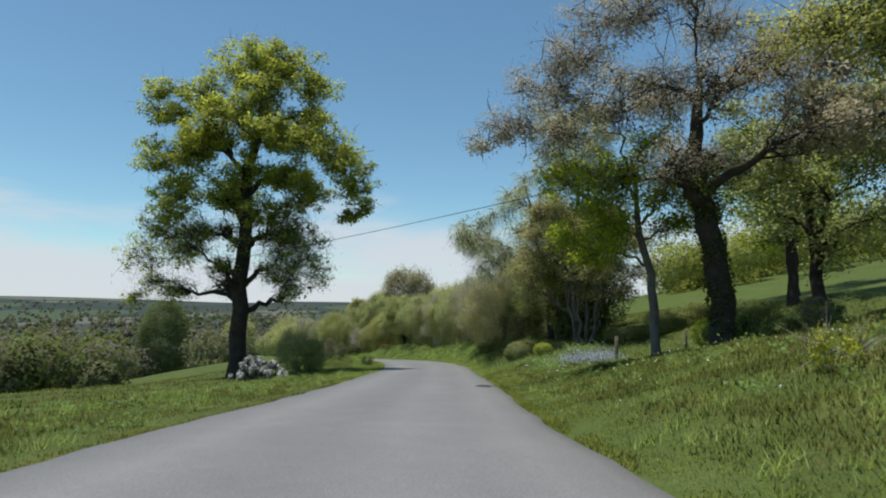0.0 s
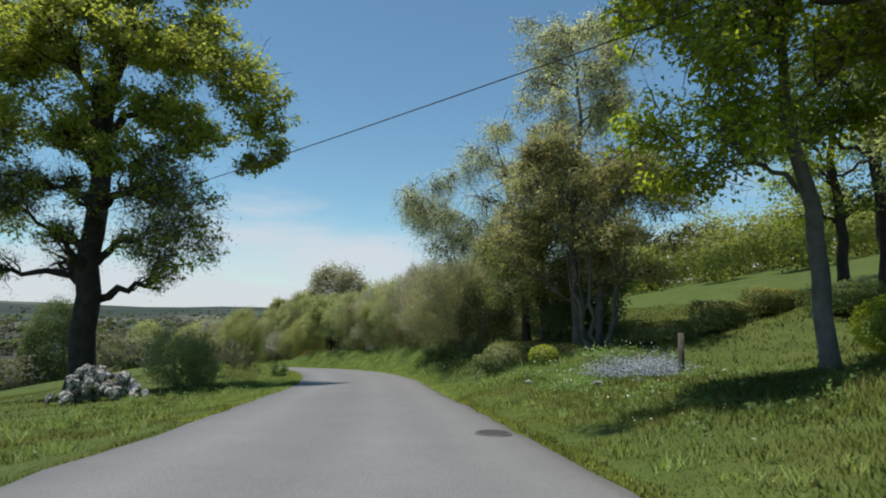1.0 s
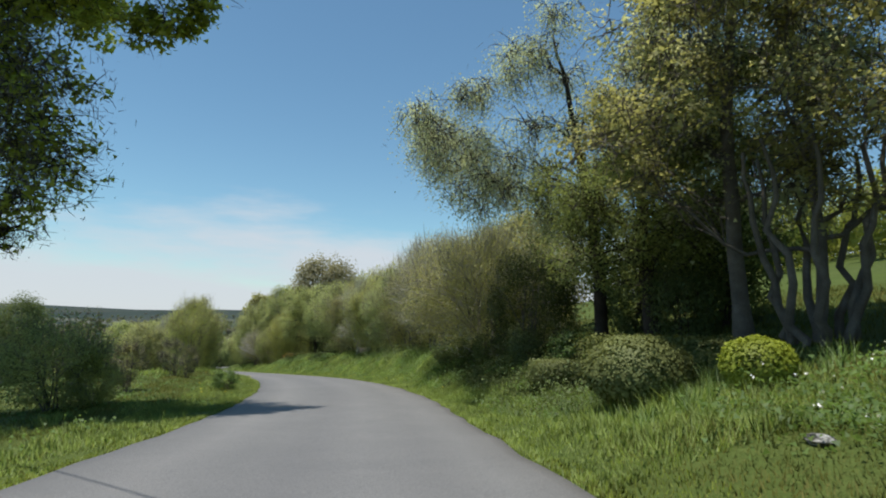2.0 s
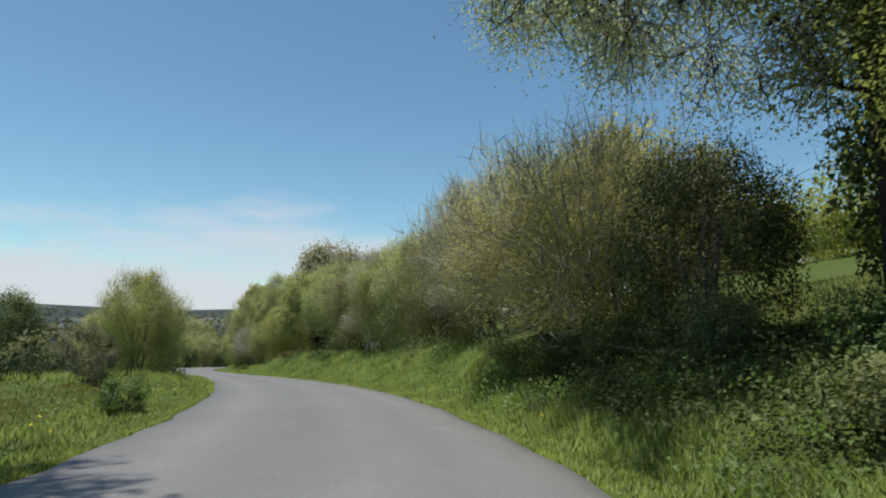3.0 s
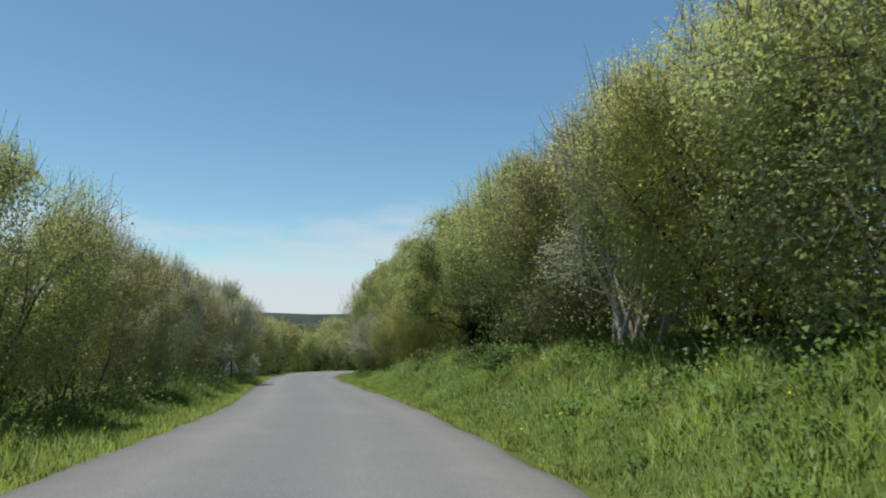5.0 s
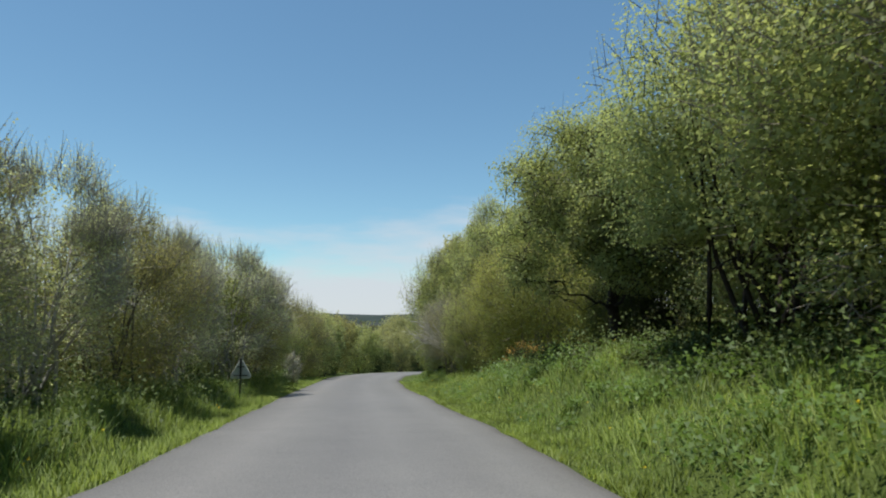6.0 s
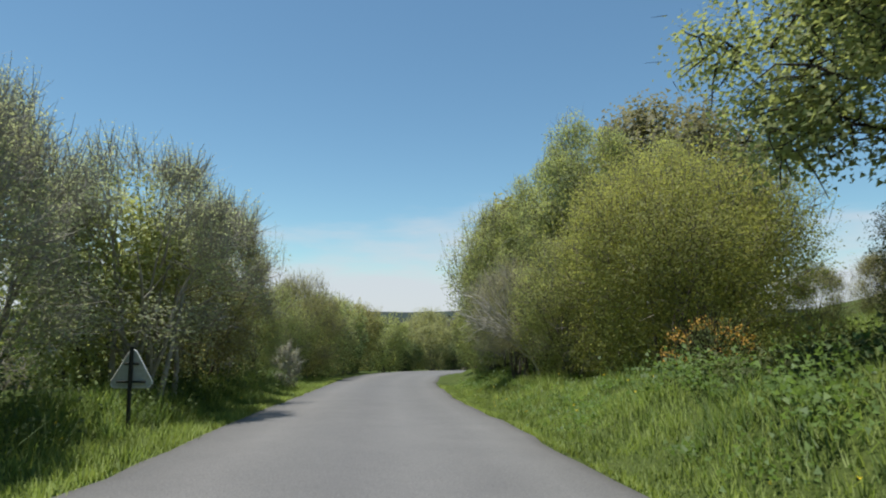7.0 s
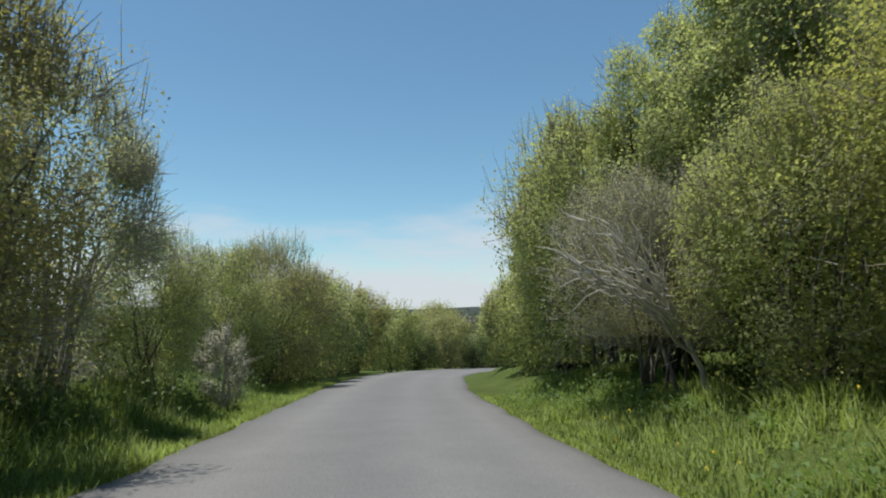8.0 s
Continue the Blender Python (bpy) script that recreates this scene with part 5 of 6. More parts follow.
def verge(name, side, y0, y1, width, per_m, tall, label, seed, leaf=L_GRASS):
    rng = np.random.default_rng(seed)
    n = int((y1 - y0) * per_m)
    y = rng.uniform(y0, y1, n)
    d = rng.uniform(0, 1, n) ** 1.3 * width - 0.08
    x = edge_r(y) + d if side > 0 else edge_l(y) - d
    grows = ~shaded(x, y)
    x, y, d, n = x[grows], y[grows], d[grows], int(grows.sum())
    clump = 0.55 + 0.45 * np.sin(x * 2.3 + 1.3 * np.sin(y * 1.1)) * np.sin(y * 1.9 + x)
    h = tall * rng.uniform(0.35, 1.0, n) * (0.45 + 0.55 * ease(0.2, 2.0, d)) * (0.5 + 0.8 * np.clip(clump, 0, 1))
    flakes = blades(x, y, rng, h, 0.009)
    return tagged(new(name, leaf_mesh(name, flakes, leaf)), label, "grass", kind="stuff")


verge("verge_grass", 1, 2, 31, 6.5, 4100, 0.16, "mown and rough green grass beside the lane", 81, L_LAWN)
verge("verge_grass", 1, 29, 112, 4.2, 2450, 0.28, "long sunlit green grass on the roadside bank", 82)
verge("verge_grass", -1, 3, 62, 5.0, 1700, 0.16, "rough green grass between lane and field", 83, L_LAWN)
verge("verge_grass", -1, 62, 118, 3.4, 1700, 0.46, "long grass along the foot of the hedge", 84)
verge("edge_grass", 1, 2, 112, 0.9, 440, 0.17, "short sunlit yellow-green grass edging the lane", 101, L_EDGE)
verge("edge_grass", -1, 24, 112, 0.7, 320, 0.17, "short sunlit yellow-green grass edging the lane", 102, L_EDGE)
verge("verge_grass", -1, 28, 64, 2.5, 1300, 0.22, "fresh green grass edging the lane", 89)


def meadow(name, x0, x1, y0, y1, n, tall, label, seed):
    rng = np.random.default_rng(seed)
    x, y = rng.uniform(x0, x1, n), rng.uniform(y0, y1, n)
    keep = ((x > edge_r(y) + 3.5) | (x < edge_l(y) - 3.5)) & ~shaded(x, y)
    x, y = x[keep], y[keep]
    flakes = blades(x, y, rng, tall * rng.uniform(0.4, 1.2, len(x)), 0.02)
    return tagged(new(name, leaf_mesh(name, flakes, L_LAWN if tall < 0.3 else L_GRASS)), label, "grass", kind="stuff")


meadow("meadow_grass", -32, -6, 6, 66, 70000, 0.14, "short pasture grass of the open field", 85)
meadow("meadow_grass", 5, 22, 6, 60, 65000, 0.16, "rough grass of the garden and slope", 86)
meadow("meadow_grass", -14, 6, 60, 112, 28000, 0.4, "tall rank grass on the bank under the bushes", 87)


def tufts(x, y, rng, tall, label, leaf):
    """Standing tufts of long grass, each a spray of blades."""
    k = 34
    grows = ~shaded(x, y)
    x, y = x[grows], y[grows]
    at = np.repeat(np.stack([x, y], -1), k, 0) + rng.normal(0, 0.09, (len(x) * k, 2))
    h = np.repeat(tall * rng.uniform(0.5, 1.2, len(x)), k) * rng.uniform(0.4, 1.0, len(x) * k)
    flakes = blades(at[:, 0], at[:, 1], rng, h, 0.008, 0.45)
    tagged(new("grass_tufts", leaf_mesh("grass_tufts", flakes, leaf)), label, "grass", kind="stuff")


def rough_tufts():
    rng = np.random.default_rng(111)
    y = rng.uniform(3, 27, 620)
    tufts(edge_r(y) + rng.uniform(0.4, 7.5, 620), y, rng, 0.22, "tussocks of long green grass on the lawn", L_GRASS)
    y = rng.uniform(4, 46, 300)
    tufts(edge_l(y) - rng.uniform(0.5, 5.5, 300), y, rng, 0.3, "tussocks of long grass along the field", L_GRASS)
    y = rng.uniform(34, 110, 380)
    tufts(edge_r(y) + rng.uniform(0.5, 4.0, 380), y, rng, 0.42, "tall grass tussocks on the roadside bank", L_GRASS)
    y = rng.uniform(31, 47, 260)
    tufts(edge_r(y) + rng.uniform(1.5, 4.6, 260), y, rng, 0.5, "tall coarse grass at the foot of the garden hedges", L_WEED)
    y = rng.uniform(42, 96, 300)
    tufts(edge_r(y) + rng.uniform(1.3, 3.8, 300), y, rng, 0.62, "rank tall tussocks below the hedge on the bank", L_WEED)
    y = rng.uniform(76, 108, 330)
    tufts(edge_l(y) - rng.uniform(1.1, 3.2, 330), y, rng, 0.7, "rank tall grass in the shade of the hedge", L_WEED)


rough_tufts()


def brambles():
    """Bramble and ivy leaves whose dark colour stands in for tree shade on the ground."""
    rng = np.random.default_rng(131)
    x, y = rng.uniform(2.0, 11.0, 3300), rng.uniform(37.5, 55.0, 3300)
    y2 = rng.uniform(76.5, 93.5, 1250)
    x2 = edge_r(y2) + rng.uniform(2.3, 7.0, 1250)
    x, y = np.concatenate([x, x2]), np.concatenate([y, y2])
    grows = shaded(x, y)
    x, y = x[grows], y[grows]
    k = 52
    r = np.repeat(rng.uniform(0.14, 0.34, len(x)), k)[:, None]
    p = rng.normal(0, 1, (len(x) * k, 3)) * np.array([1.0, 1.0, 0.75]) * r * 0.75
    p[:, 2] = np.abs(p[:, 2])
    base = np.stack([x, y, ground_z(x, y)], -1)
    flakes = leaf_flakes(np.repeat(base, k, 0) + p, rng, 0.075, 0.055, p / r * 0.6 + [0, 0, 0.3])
    tagged(new("brambles", leaf_mesh("brambles", flakes, L_HOLLY_SHADE)), "dark bramble-like leaves standing in for tree shade on the ground", "brambles", kind="stuff")
    y = rng.uniform(37, 50, 120)
    x = edge_r(y) + np.interp(y, [38.0, 41.0, 44.5, 50.0], [2.4, 1.95, 1.4, 1.7]) + rng.normal(0, 0.25, 120)
    tufts(x, y, rng, 0.5, "tall sunlit grass along the edge of the hollow", L_GRASS)


brambles()


def weeds():
    """Broad-leaved weeds and bramble on the bank."""
    rng = np.random.default_rng(88)
    at = []
    for _ in range(190):
        y = rng.uniform(34, 110)
        d = rng.uniform(0.9, 3.6)
        x = edge_r(y) + d
        r = rng.uniform(0.12, 0.42)
        n = int(90 + 260 * r)
        p = rng.normal(0, 1, (n, 3)) * [r, r, r * 0.5]
        p[:, 2] = np.abs(p[:, 2])
        at.append(p + [x, y, gz(x, y)])
    for k in range(260):
        y = rng.uniform(4, 60) if k < 150 else rng.uniform(5, 30)
        x = edge_l(y) - rng.uniform(1.2, 6) if k < 150 else edge_r(y) + rng.uniform(1.5, 7)
        r = rng.uniform(0.10, 0.3)
        p = rng.normal(0, 1, (40, 3)) * [r, r, r * 0.5]
        p[:, 2] = np.abs(p[:, 2])
        at.append(p + [x, y, gz(x, y)])
    for _ in range(80):
        y = rng.uniform(52, 92)
        x = edge_r(y) + rng.uniform(1.3, 4.2)
        r = rng.uniform(0.12, 0.3)
        p = rng.normal(0, 1, (170, 3)) * [r, r, r * 0.62]
        p[:, 2] = np.abs(p[:, 2])
        at.append(p + [x, y, gz(x, y)])
    flakes = leaf_flakes(np.concatenate(at), rng, 0.085, 0.06)
    # dark-leaved clumps whose colour stands in for shade below hedges and trees
    shade_clumps = []
    for _ in range(150):
        y = rng.uniform(64, 108)
        x = edge_l(y) - rng.uniform(1.3, 3.4)
        r = rng.uniform(0.25, 0.5)
        p = rng.normal(0, 1, (110, 3)) * [r * 0.7, r * 0.7, r]
        p[:, 2] = np.abs(p[:, 2])
        shade_clumps.append(p + [x, y, gz(x, y)])
    for k in range(120):
        y = rng.uniform(52, 88) if k < 90 else rng.uniform(42.5, 53)
        x = edge_r(y) + (rng.uniform(2.4, 4.4) if k < 90 else rng.uniform(2.6, 4.2))
        r = rng.uniform(0.25, 0.5)
        p = rng.normal(0, 1, (110, 3)) * [r * 0.7, r * 0.7, r]
        p[:, 2] = np.abs(p[:, 2])
        shade_clumps.append(p + [x, y, gz(x, y)])
    for _ in range(36):
        x, y = rng.uniform(4.7, 7.4), rng.uniform(33.5, 42.5)
        r = rng.uniform(0.18, 0.4)
        p = rng.normal(0, 1, (110, 3)) * [r * 0.8, r * 0.8, r]
        p[:, 2] = np.abs(p[:, 2])
        shade_clumps.append(p + [x, y, gz(x, y)])
    low = leaf_flakes(np.concatenate(shade_clumps), rng, 0.09, 0.055)
    tagged(new("nettles", leaf_mesh("nettles", low, L_DARK)), "dark nettle clumps standing in for shade at the hedge foot", "weeds", kind="stuff")
    tagged(new("bank_weeds", leaf_mesh("bank_weeds", flakes, L_WEED)), "nettles, brambles and docks in the grass", "weeds", kind="stuff")
    fl = []
    for n, y0, y1, s in ((120, 44, 110, 1), (90, 40, 108, -1)):
        y = rng.uniform(y0, y1, n)
        d = rng.uniform(0.3, 3.0, n)
        x = edge_r(y) + d if s > 0 else edge_l(y) - d
        fl.append(np.stack([x, y, ground_z(x, y) + rng.uniform(0.12, 0.35, n)], -1))
    flakes = leaf_flakes(np.repeat(np.concatenate(fl), 3, 0) + rng.normal(0, 0.01, (630, 3)), rng, 0.035, 0.03)
    tagged(new("wild_flowers", leaf_mesh("wild_flowers", flakes, L_YELLOW)), "scattered small yellow flowers in the verge", "flowers", kind="stuff")


weeds()


def dead_shrub():
    """A dead bush leaning out of the hedge, its bare branches fanned and bleached."""
    rng = np.random.default_rng(121)
    o = thing("dead_shrub", on_ground(-9.5, 103.9), "dead leafless shrub with bleached pale branches in the hedge", "bush")
    t = Tubes()
    butt = bend((0, 0, -0.2), (-0.7, -0.6, 1.7), rng, 0.05, 0.04, 7)
    t.add(butt, np.linspace(0.06, 0.04, 7), 7)
    part("stem", t.mesh("stem", M_BLEACH), o)
    for k in range(13):
        t = Tubes()
        tip = np.array([rng.uniform(-2.5, -1.3), rng.uniform(-2.9, -2.1), rng.uniform(1.9, 3.2)])
        p = bend(butt[rng.integers(3, 7)], tip, rng, 0.06, 0.05, 8)
        t.add(p, np.linspace(0.034, 0.011, 8), 5)
        for _ in range(7):
            st = p[rng.integers(3, 8)]
            way = (tip - butt[-1]) * 0.2 + rng.normal(0, 0.17, 3)
            t.add(bend(st, st + way, rng, 0.04, 0.1, 4), [0.016, 0.013, 0.010, 0.007], 3)
        part("branch", t.mesh("branch", M_BLEACH), o)


dead_shrub()


# ---- things beside the lane ----
def boulder(rng, size):
    bm = bmesh.new()
    bmesh.ops.create_icosphere(bm, subdivisions=2, radius=1.0)
    off = Vector(rng.uniform(-50, 50, 3))
    for v in bm.verts:
        k = 1 + 0.6 * noise.noise(v.co * 1.2 + off) + 0.22 * noise.noise(v.co * 2.8 + off)
        v.co = Vector((v.co.x * size[0], v.co.y * size[1], v.co.z * size[2])) * k
    return bm


def rock_pile():
    rng = np.random.default_rng(91)
    o = thing("rock_pile", on_ground(-9.9, 37.0, 0.0), "heap of pale lichen-covered field stones at the oak's foot", "rocks")
    for k in range(64):
        x, y = rng.normal(0, 0.7), rng.normal(0, 0.5)
        hgt = max(0.0, 1.6 * (1 - (x / 1.8) ** 2 - (y / 1.2) ** 2))
        s = rng.uniform(0.13, 0.32)
        b = part("stone", bm_mesh("stone", boulder(rng, (s, s * rng.uniform(0.7, 1), s * rng.uniform(0.5, 0.8))), M_ROCK), o)
        gx, gy = -9.9 + x, 37.0 + y
        b.matrix_basis = pose(x, y, gz(gx, gy) - o.matrix_basis.translation.z + hgt * rng.uniform(0.15, 0.85) + 0.05, *rng.uniform(0, 360, 3))


rock_pile()


def warning_sign():
    """A triangular road sign seen from behind, on a dark post."""
    x, y = -15.0, 89.45
    g = gz(x, y)
    o = thing("road_sign", (x, y, g), "triangular metal road sign seen from its grey back", "sign", turn=14)
    zc = -5.04 - g
    bm = bmesh.new()
    pts = []
    for k in range(3):
        a = math.pi / 2 + k * 2 * math.pi / 3
        c = Vector((0.31 * math.cos(a), 0, 0.31 * math.sin(a)))
        for d in (-0.5, -0.17, 0.17, 0.5):
            pts.append(c + Vector((0.07 * math.cos(a + d * 2), 0, 0.07 * math.sin(a + d * 2))))
    vs = [bm.verts.new(p) for p in pts]
    f = bm.faces.new(vs)
    r = bmesh.ops.extrude_face_region(bm, geom=[f])
    bmesh.ops.translate(bm, verts=[v for v in r["geom"] if isinstance(v, bmesh.types.BMVert)], vec=(0, 0.012, 0))
    plate = part("plate", bm_mesh("plate", bm, M_SIGN), o, "grey triangular plate")
    plate.location = (0, 0, zc)
    t = Tubes()
    loop = np.array([tuple(p) for p in pts] + [tuple(pts[0]), tuple(pts[1])])
    t.add(loop, np.full(len(loop), 0.014), 6)
    rim = part("rim", t.mesh("rim", M_RIM), plate, "pale folded rim")
    rim.location = (0, 0.004, 0)
    t = Tubes()
    t.add([(0, -0.045, -0.3), (0, -0.045, zc), (0, -0.045, zc + 0.43)], [0.032] * 3, 10)
    part("post", t.mesh("post", M_POLE), o, "dark steel post")
    for dz in (-0.13, 0.16):
        w = 0.24 if dz < 0 else 0.12
        bm = bmesh.new()
        bmesh.ops.create_cube(bm, size=1)
        bmesh.ops.scale(bm, verts=bm.verts, vec=(w * 2, 0.03, 0.035))
        bmesh.ops.bevel(bm, geom=bm.edges[:], offset=0.006, segments=1, affect="EDGES")
        c = part("bracket", bm_mesh("bracket", bm, M_POLE), o)
        c.location = (0, -0.02, zc + dz)


warning_sign()


def cable():
    t = Tubes()
    a, b = np.array([-12.7, 40.6, 4.35]), np.array([14.0, 10.2, 6.2])
    s = np.linspace(0, 1, 40)[:, None]
    p = a + (b - a) * s
    p[:, 2] -= (1.1 * s * (1 - s)).ravel() - 0.12
    t.add(p, np.full(40, 0.014), 5)
    tagged(new("overhead_cable", t.mesh("overhead_cable", M_CABLE)), "thin black overhead cable crossing the lane", "cable")


cable()


def drain_cover():
    """A worn iron cover let into the edge of the lane."""
    x, y = 2.2, 21.2
    bm = bmesh.new()
    bmesh.ops.create_cone(bm, cap_ends=True, segments=28, radius1=0.3, radius2=0.3, depth=0.03)
    bmesh.ops.bevel(bm, geom=[e for e in bm.edges if abs(e.verts[0].co.z - e.verts[1].co.z) < 1e-4], offset=0.006, segments=1, affect="EDGES")
    o = thing("drain_cover", (x, y, float(road_z(y)) + 0.026), "round dark iron drain cover at the lane's edge", "drain cover")
    part("lid", bm_mesh("lid", bm, M_COVER), o)
    for k in range(5):
        bm = bmesh.new()
        bmesh.ops.create_cube(bm, size=1)
        bmesh.ops.scale(bm, verts=bm.verts, vec=(2 * math.sqrt(0.066 - (0.1 * (k - 2)) ** 2), 0.03, 0.008))
        b = part("rib", bm_mesh("rib", bm, M_COVER), o)
        b.location = (0, 0.1 * (k - 2), 0.018)


drain_cover()


def garden():
    rng = np.random.default_rng(95)

    def clipped(name, x, y, rx, ry, h, leaf, label, n, box=0.0, turn=0.0):
        loose = 0.8 if box else 0.35
        o = thing(name, on_ground(x, y), label, "bush", "clipped garden bushes", turn=turn)
        d = rng.normal(0, 1, (n, 3))
        d /= np.linalg.norm(d, axis=1, keepdims=True)
        out = d
        if box:
            p = rng.uniform(-1, 1, (n, 3))
            axis = rng.choice(3, n, p=[0.22, 0.34, 0.44])
            p[np.arange(n), axis] = np.where(axis == 2, rng.choice([1.0, 1.0, 1.0, -1.0], n), rng.choice([1.0, -1.0], n))
            d = p / (np.abs(p) ** 5).sum(1, keepdims=True) ** 0.2
            out = np.sign(d) * np.abs(d) ** 3 + rng.normal(0, 0.25, (n, 3))
            out /= np.linalg.norm(out, axis=1, keepdims=True) + 1e-9
        at = np.array([0, 0, h * 0.48]) + d * np.array([rx, ry, h * 0.52]) * (1 + loose * 0.09 * np.sin(d[:, :1] * 7 + x) * np.sin(d[:, 1:2] * 6 + y) + loose * 0.06 * np.sin(d[:, :1] * 17 + d[:, 2:] * 13) * np.sin(d[:, 1:2] * 15)) * np.where(rng.random((n, 1)) < 0.12, 1 + loose * rng.uniform(0.0, 0.16, (n, 1)), rng.uniform(1 - 0.08 - 0.12 * loose, 1.03, (n, 1)))
        at[:, 2] = np.maximum(at[:, 2], 0.02)
        flakes = leaf_flakes(at, rng, 0.055, 0.045, out + [0, 0, 0.3], corners=4)
        part("crown", leaf_mesh("crown", flakes, leaf), o)
        t = Tubes()
        for k in range(6):
            t.add(bend((rng.normal(0, 0.05), rng.normal(0, 0.05), -0.1), (rng.normal(0, rx * 0.4), rng.normal(0, ry * 0.4), h * 0.8), rng, 0.05, 0.05, 5), np.linspace(0.03, 0.01, 5), 5)
        # solid dark core added inside to block light and stand for inner shade
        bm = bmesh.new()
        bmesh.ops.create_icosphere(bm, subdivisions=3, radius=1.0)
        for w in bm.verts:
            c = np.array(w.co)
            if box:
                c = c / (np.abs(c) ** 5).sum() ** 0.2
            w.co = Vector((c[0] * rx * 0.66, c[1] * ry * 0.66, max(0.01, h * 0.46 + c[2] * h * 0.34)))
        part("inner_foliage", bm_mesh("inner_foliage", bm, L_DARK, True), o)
        tagged(part("brushwood", t.mesh("brushwood", M_BARK), o), kind="stuff")
        return o

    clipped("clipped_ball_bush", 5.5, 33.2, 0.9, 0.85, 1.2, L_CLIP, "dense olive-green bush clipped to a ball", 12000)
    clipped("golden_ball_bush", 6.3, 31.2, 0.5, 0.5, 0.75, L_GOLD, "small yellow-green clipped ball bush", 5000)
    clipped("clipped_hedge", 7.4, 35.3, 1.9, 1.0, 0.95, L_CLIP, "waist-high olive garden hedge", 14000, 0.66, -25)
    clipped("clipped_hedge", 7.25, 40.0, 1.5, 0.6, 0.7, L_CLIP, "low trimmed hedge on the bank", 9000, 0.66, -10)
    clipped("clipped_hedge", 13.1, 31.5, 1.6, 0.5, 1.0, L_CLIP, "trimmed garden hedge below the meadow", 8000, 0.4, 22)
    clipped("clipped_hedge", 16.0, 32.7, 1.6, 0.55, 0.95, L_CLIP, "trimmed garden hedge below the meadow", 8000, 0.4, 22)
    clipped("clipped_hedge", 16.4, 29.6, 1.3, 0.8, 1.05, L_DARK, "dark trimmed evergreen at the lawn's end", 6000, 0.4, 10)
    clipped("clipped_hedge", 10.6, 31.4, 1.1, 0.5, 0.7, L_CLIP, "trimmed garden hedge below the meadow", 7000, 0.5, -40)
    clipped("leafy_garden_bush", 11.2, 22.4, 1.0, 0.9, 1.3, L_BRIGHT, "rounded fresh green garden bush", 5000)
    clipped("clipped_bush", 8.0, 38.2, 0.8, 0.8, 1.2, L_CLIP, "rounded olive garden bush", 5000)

    o = thing("yellow_herb", on_ground(5.7, 8.2), "loose yellow-green herb standing in the rough grass", "plant")
    shrub_parts(o, np.random.default_rng(98), 0.42, 0.36, 0.5, M_TWIG, L_GOLD, leaves=1300, leaf_len=0.045, leaf_wid=0.03, stems=6, shoots=70, shoot_len=0.22, twigs=60, under=0.8)

    # flower bed
    at, blue, white = [], [], []
    for _ in range(70):
        x, y = rng.uniform(5.0, 8.6), rng.uniform(26.6, 30.6)
        r = rng.uniform(0.12, 0.34)
        p = rng.normal(0, 1, (90, 3)) * [r, r, r * 0.5]
        p[:, 2] = np.abs(p[:, 2])
        at.append(p + [x, y, gz(x, y)])
        if rng.random() < 0.4:
            w = rng.normal(0, 1, (3, 3)) * [r, r, 0.06] + [x, y, gz(x, y) + r * 0.9]
            white.append(w)
    for _ in range(60):
        y = rng.uniform(6, 26)
        x = edge_r(y) + rng.uniform(1.0, 6.5)
        white.append(np.array([[x, y, gz(x, y) + rng.uniform(0.12, 0.26)]]))
    for _ in range(26):
        x, y = rng.uniform(6.5, 8.7), rng.uniform(26.7, 27.8)
        p = rng.normal(0, 1, (300, 3)) * [0.26, 0.26, 0.2]
        p[:, 2] = np.abs(p[:, 2]) + 0.12
        blue.append(p + [x, y, gz(x, y)])
    flakes = leaf_flakes(np.concatenate(at), rng, 0.09, 0.05)
    tagged(new("flower_bed", leaf_mesh("flower_bed", flakes, L_WEED)), "low mixed green plants of a garden bed", "flowers", kind="stuff")
    flakes = leaf_flakes(np.concatenate(blue), rng, 0.06, 0.03)
    tagged(new("blue_flowers", leaf_mesh("blue_flowers", flakes, L_BLUE)), "cushion of pale blue-grey flowers", "flowers", kind="stuff")
    flakes = leaf_flakes(np.repeat(np.concatenate(white), 3, 0) + rng.normal(0, 0.012, (3 * len(np.concatenate(white)), 3)), rng, 0.034, 0.03)
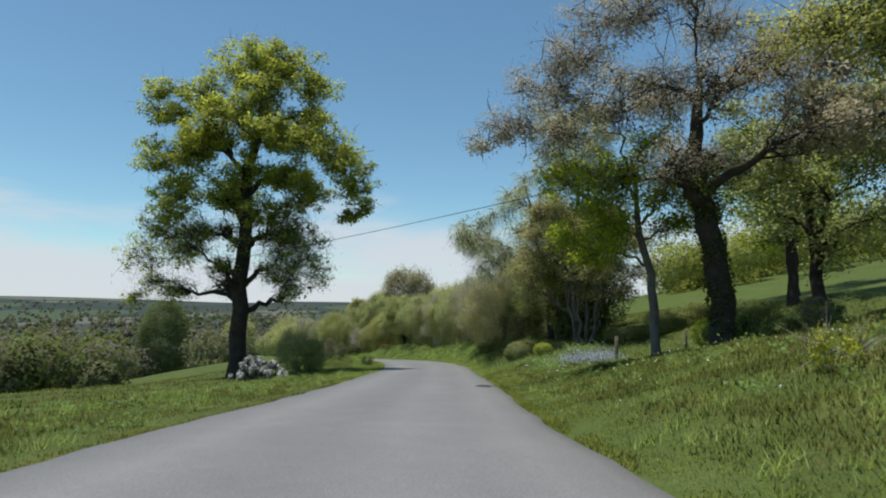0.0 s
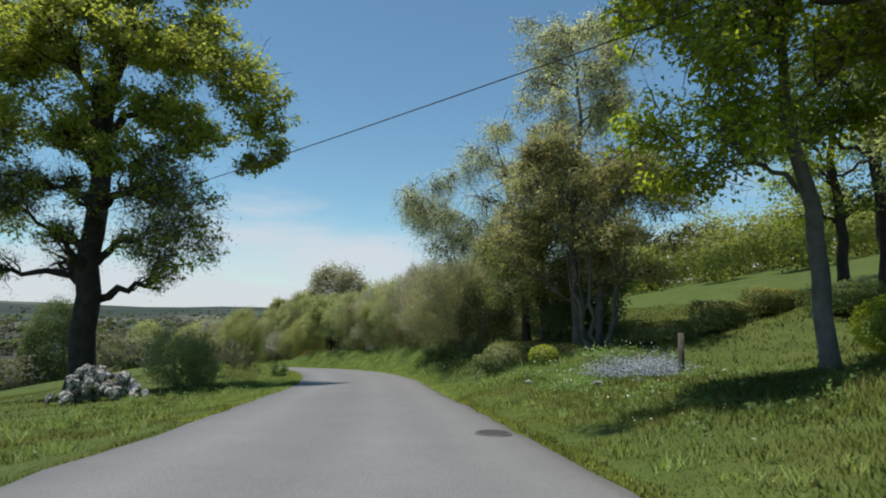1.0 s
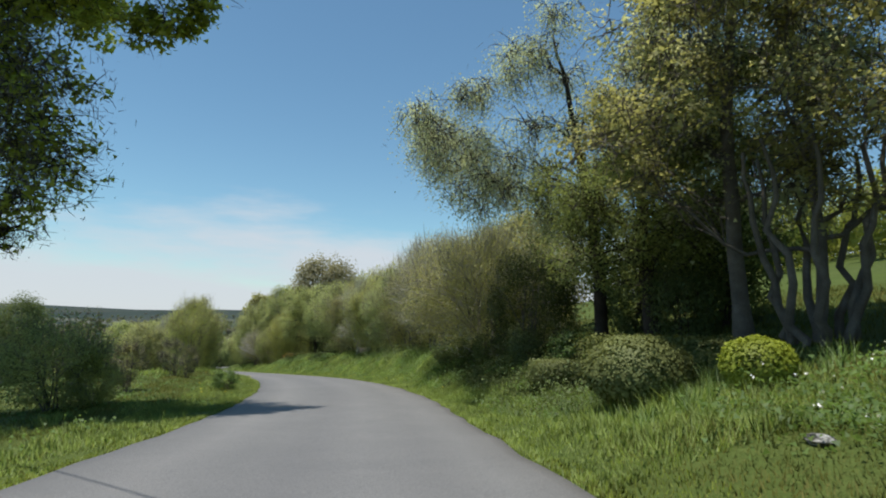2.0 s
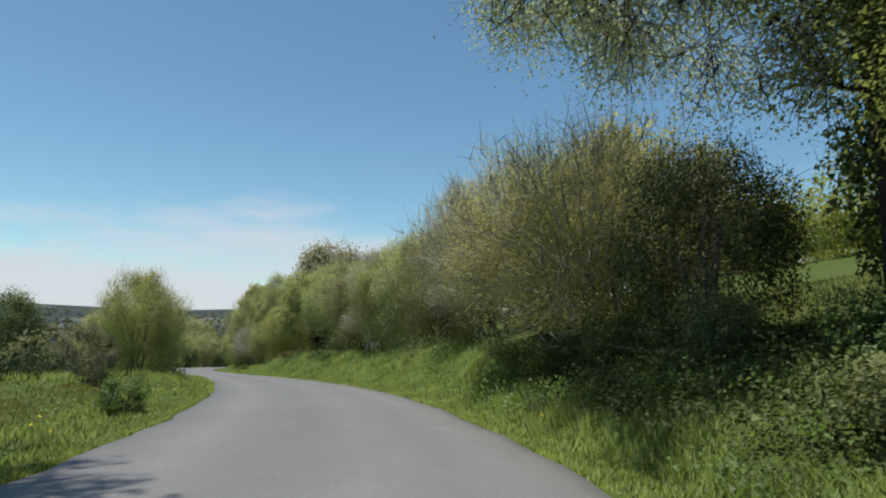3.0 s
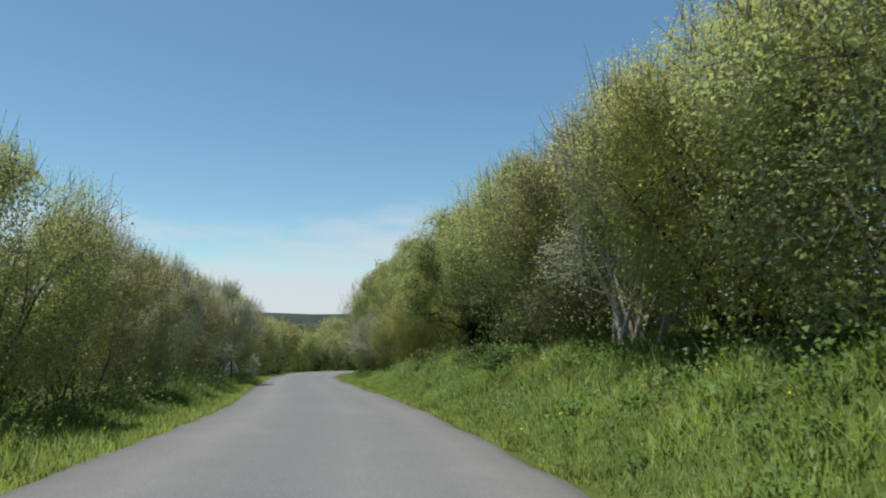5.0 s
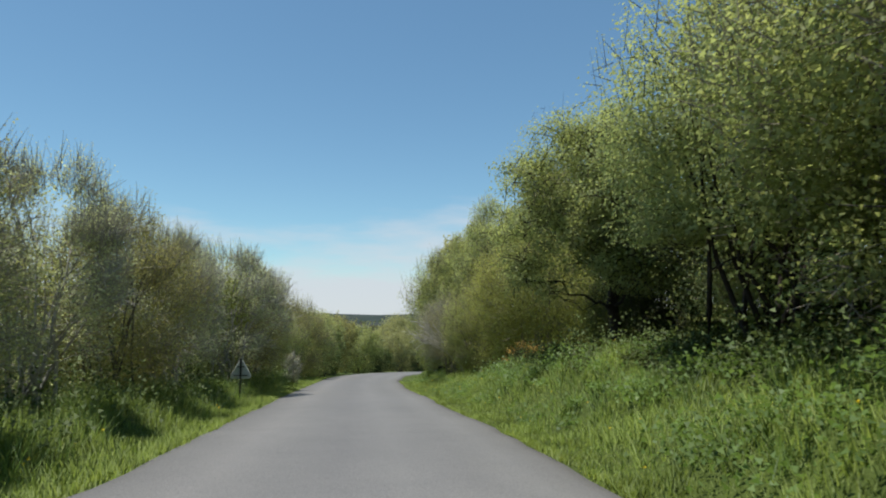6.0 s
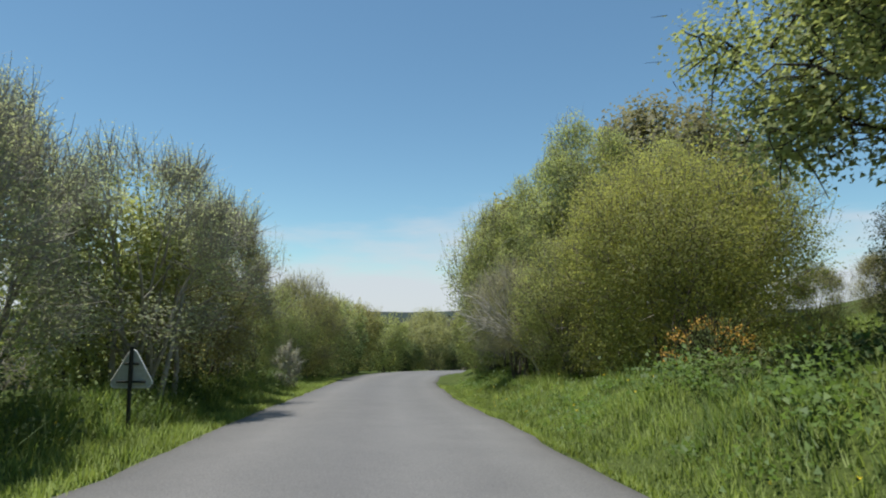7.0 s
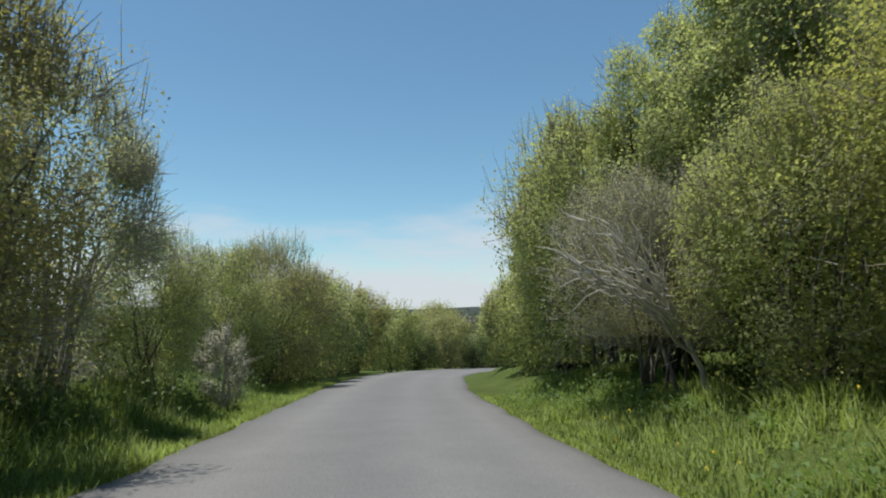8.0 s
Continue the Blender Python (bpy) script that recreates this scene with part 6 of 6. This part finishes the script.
    tagged(new("white_flowers", leaf_mesh("white_flowers", flakes, L_WHITE)), "small white flowers on the garden bank", "flowers", kind="stuff")
    for x, y, s in ((5.5, 27.4, 0.13), (6.2, 26.5, 0.16), (7.2, 26.2, 0.15), (8.1, 26.4, 0.12), (5.0, 28.6, 0.12)):
        b = new("garden_rock", bm_mesh("garden_rock", boulder(rng, (s, s, s * 0.6)), M_ROCK))
        b.matrix_basis = pose(x, y, gz(x, y) + s * 0.2, 0, 0, rng.uniform(0, 360))
        tagged(b, "weathered grey stone edging the flower bed", "rock", "bed stones")

    for x, y, h, w in ((8.65, 26.7, 1.2, 0.085), (10.4, 23.6, 1.0, 0.06)):
        t = Tubes()
        t.add([(0, 0, -0.3), (0.01, 0, h * 0.5), (0.02, 0.01, h), (0.02, 0.01, h + 0.01)], [w, w * 0.97, w * 0.92, 0.01], 9)
        o = new("fence_post", t.mesh("fence_post", M_POST))
        o.matrix_basis = pose(x, y, gz(x, y))
        tagged(o, "weathered round wooden fence post in the grass", "post", "fence posts")

    # gorse on the bank
    o = thing("gorse_bush", on_ground(-5.5, 93.4), "spiny gorse bush covered with orange-yellow flowers", "bush")
    shrub_parts(o, np.random.default_rng(96), 0.85, 0.8, 1.35, M_BARK, L_DARK, leaves=3000, leaf_len=0.09, leaf_wid=0.03, shoots=100, shoot_len=0.4, twigs=300)
    g = np.random.default_rng(97)
    p = g.normal(0, 1, (2000, 3))
    p /= np.linalg.norm(p, axis=1, keepdims=True)
    keep = np.sin(p[:, 0] * 7 + 1) * np.sin(p[:, 1] * 6) + 0.6 * np.sin(p[:, 2] * 9 + p[:, 0] * 5) + p[:, 2] * 0.3 > 0.15
    p = np.array([0, 0, 0.68]) + p[keep] * [0.82, 0.76, 0.68] * g.uniform(0.8, 1.15, (int(keep.sum()), 1))
    flakes = leaf_flakes(p, g, 0.06, 0.045)
    tagged(part("blossom", leaf_mesh("blossom", flakes, L_GORSE), o, "orange-yellow gorse flowers"), kind="stuff")


garden()
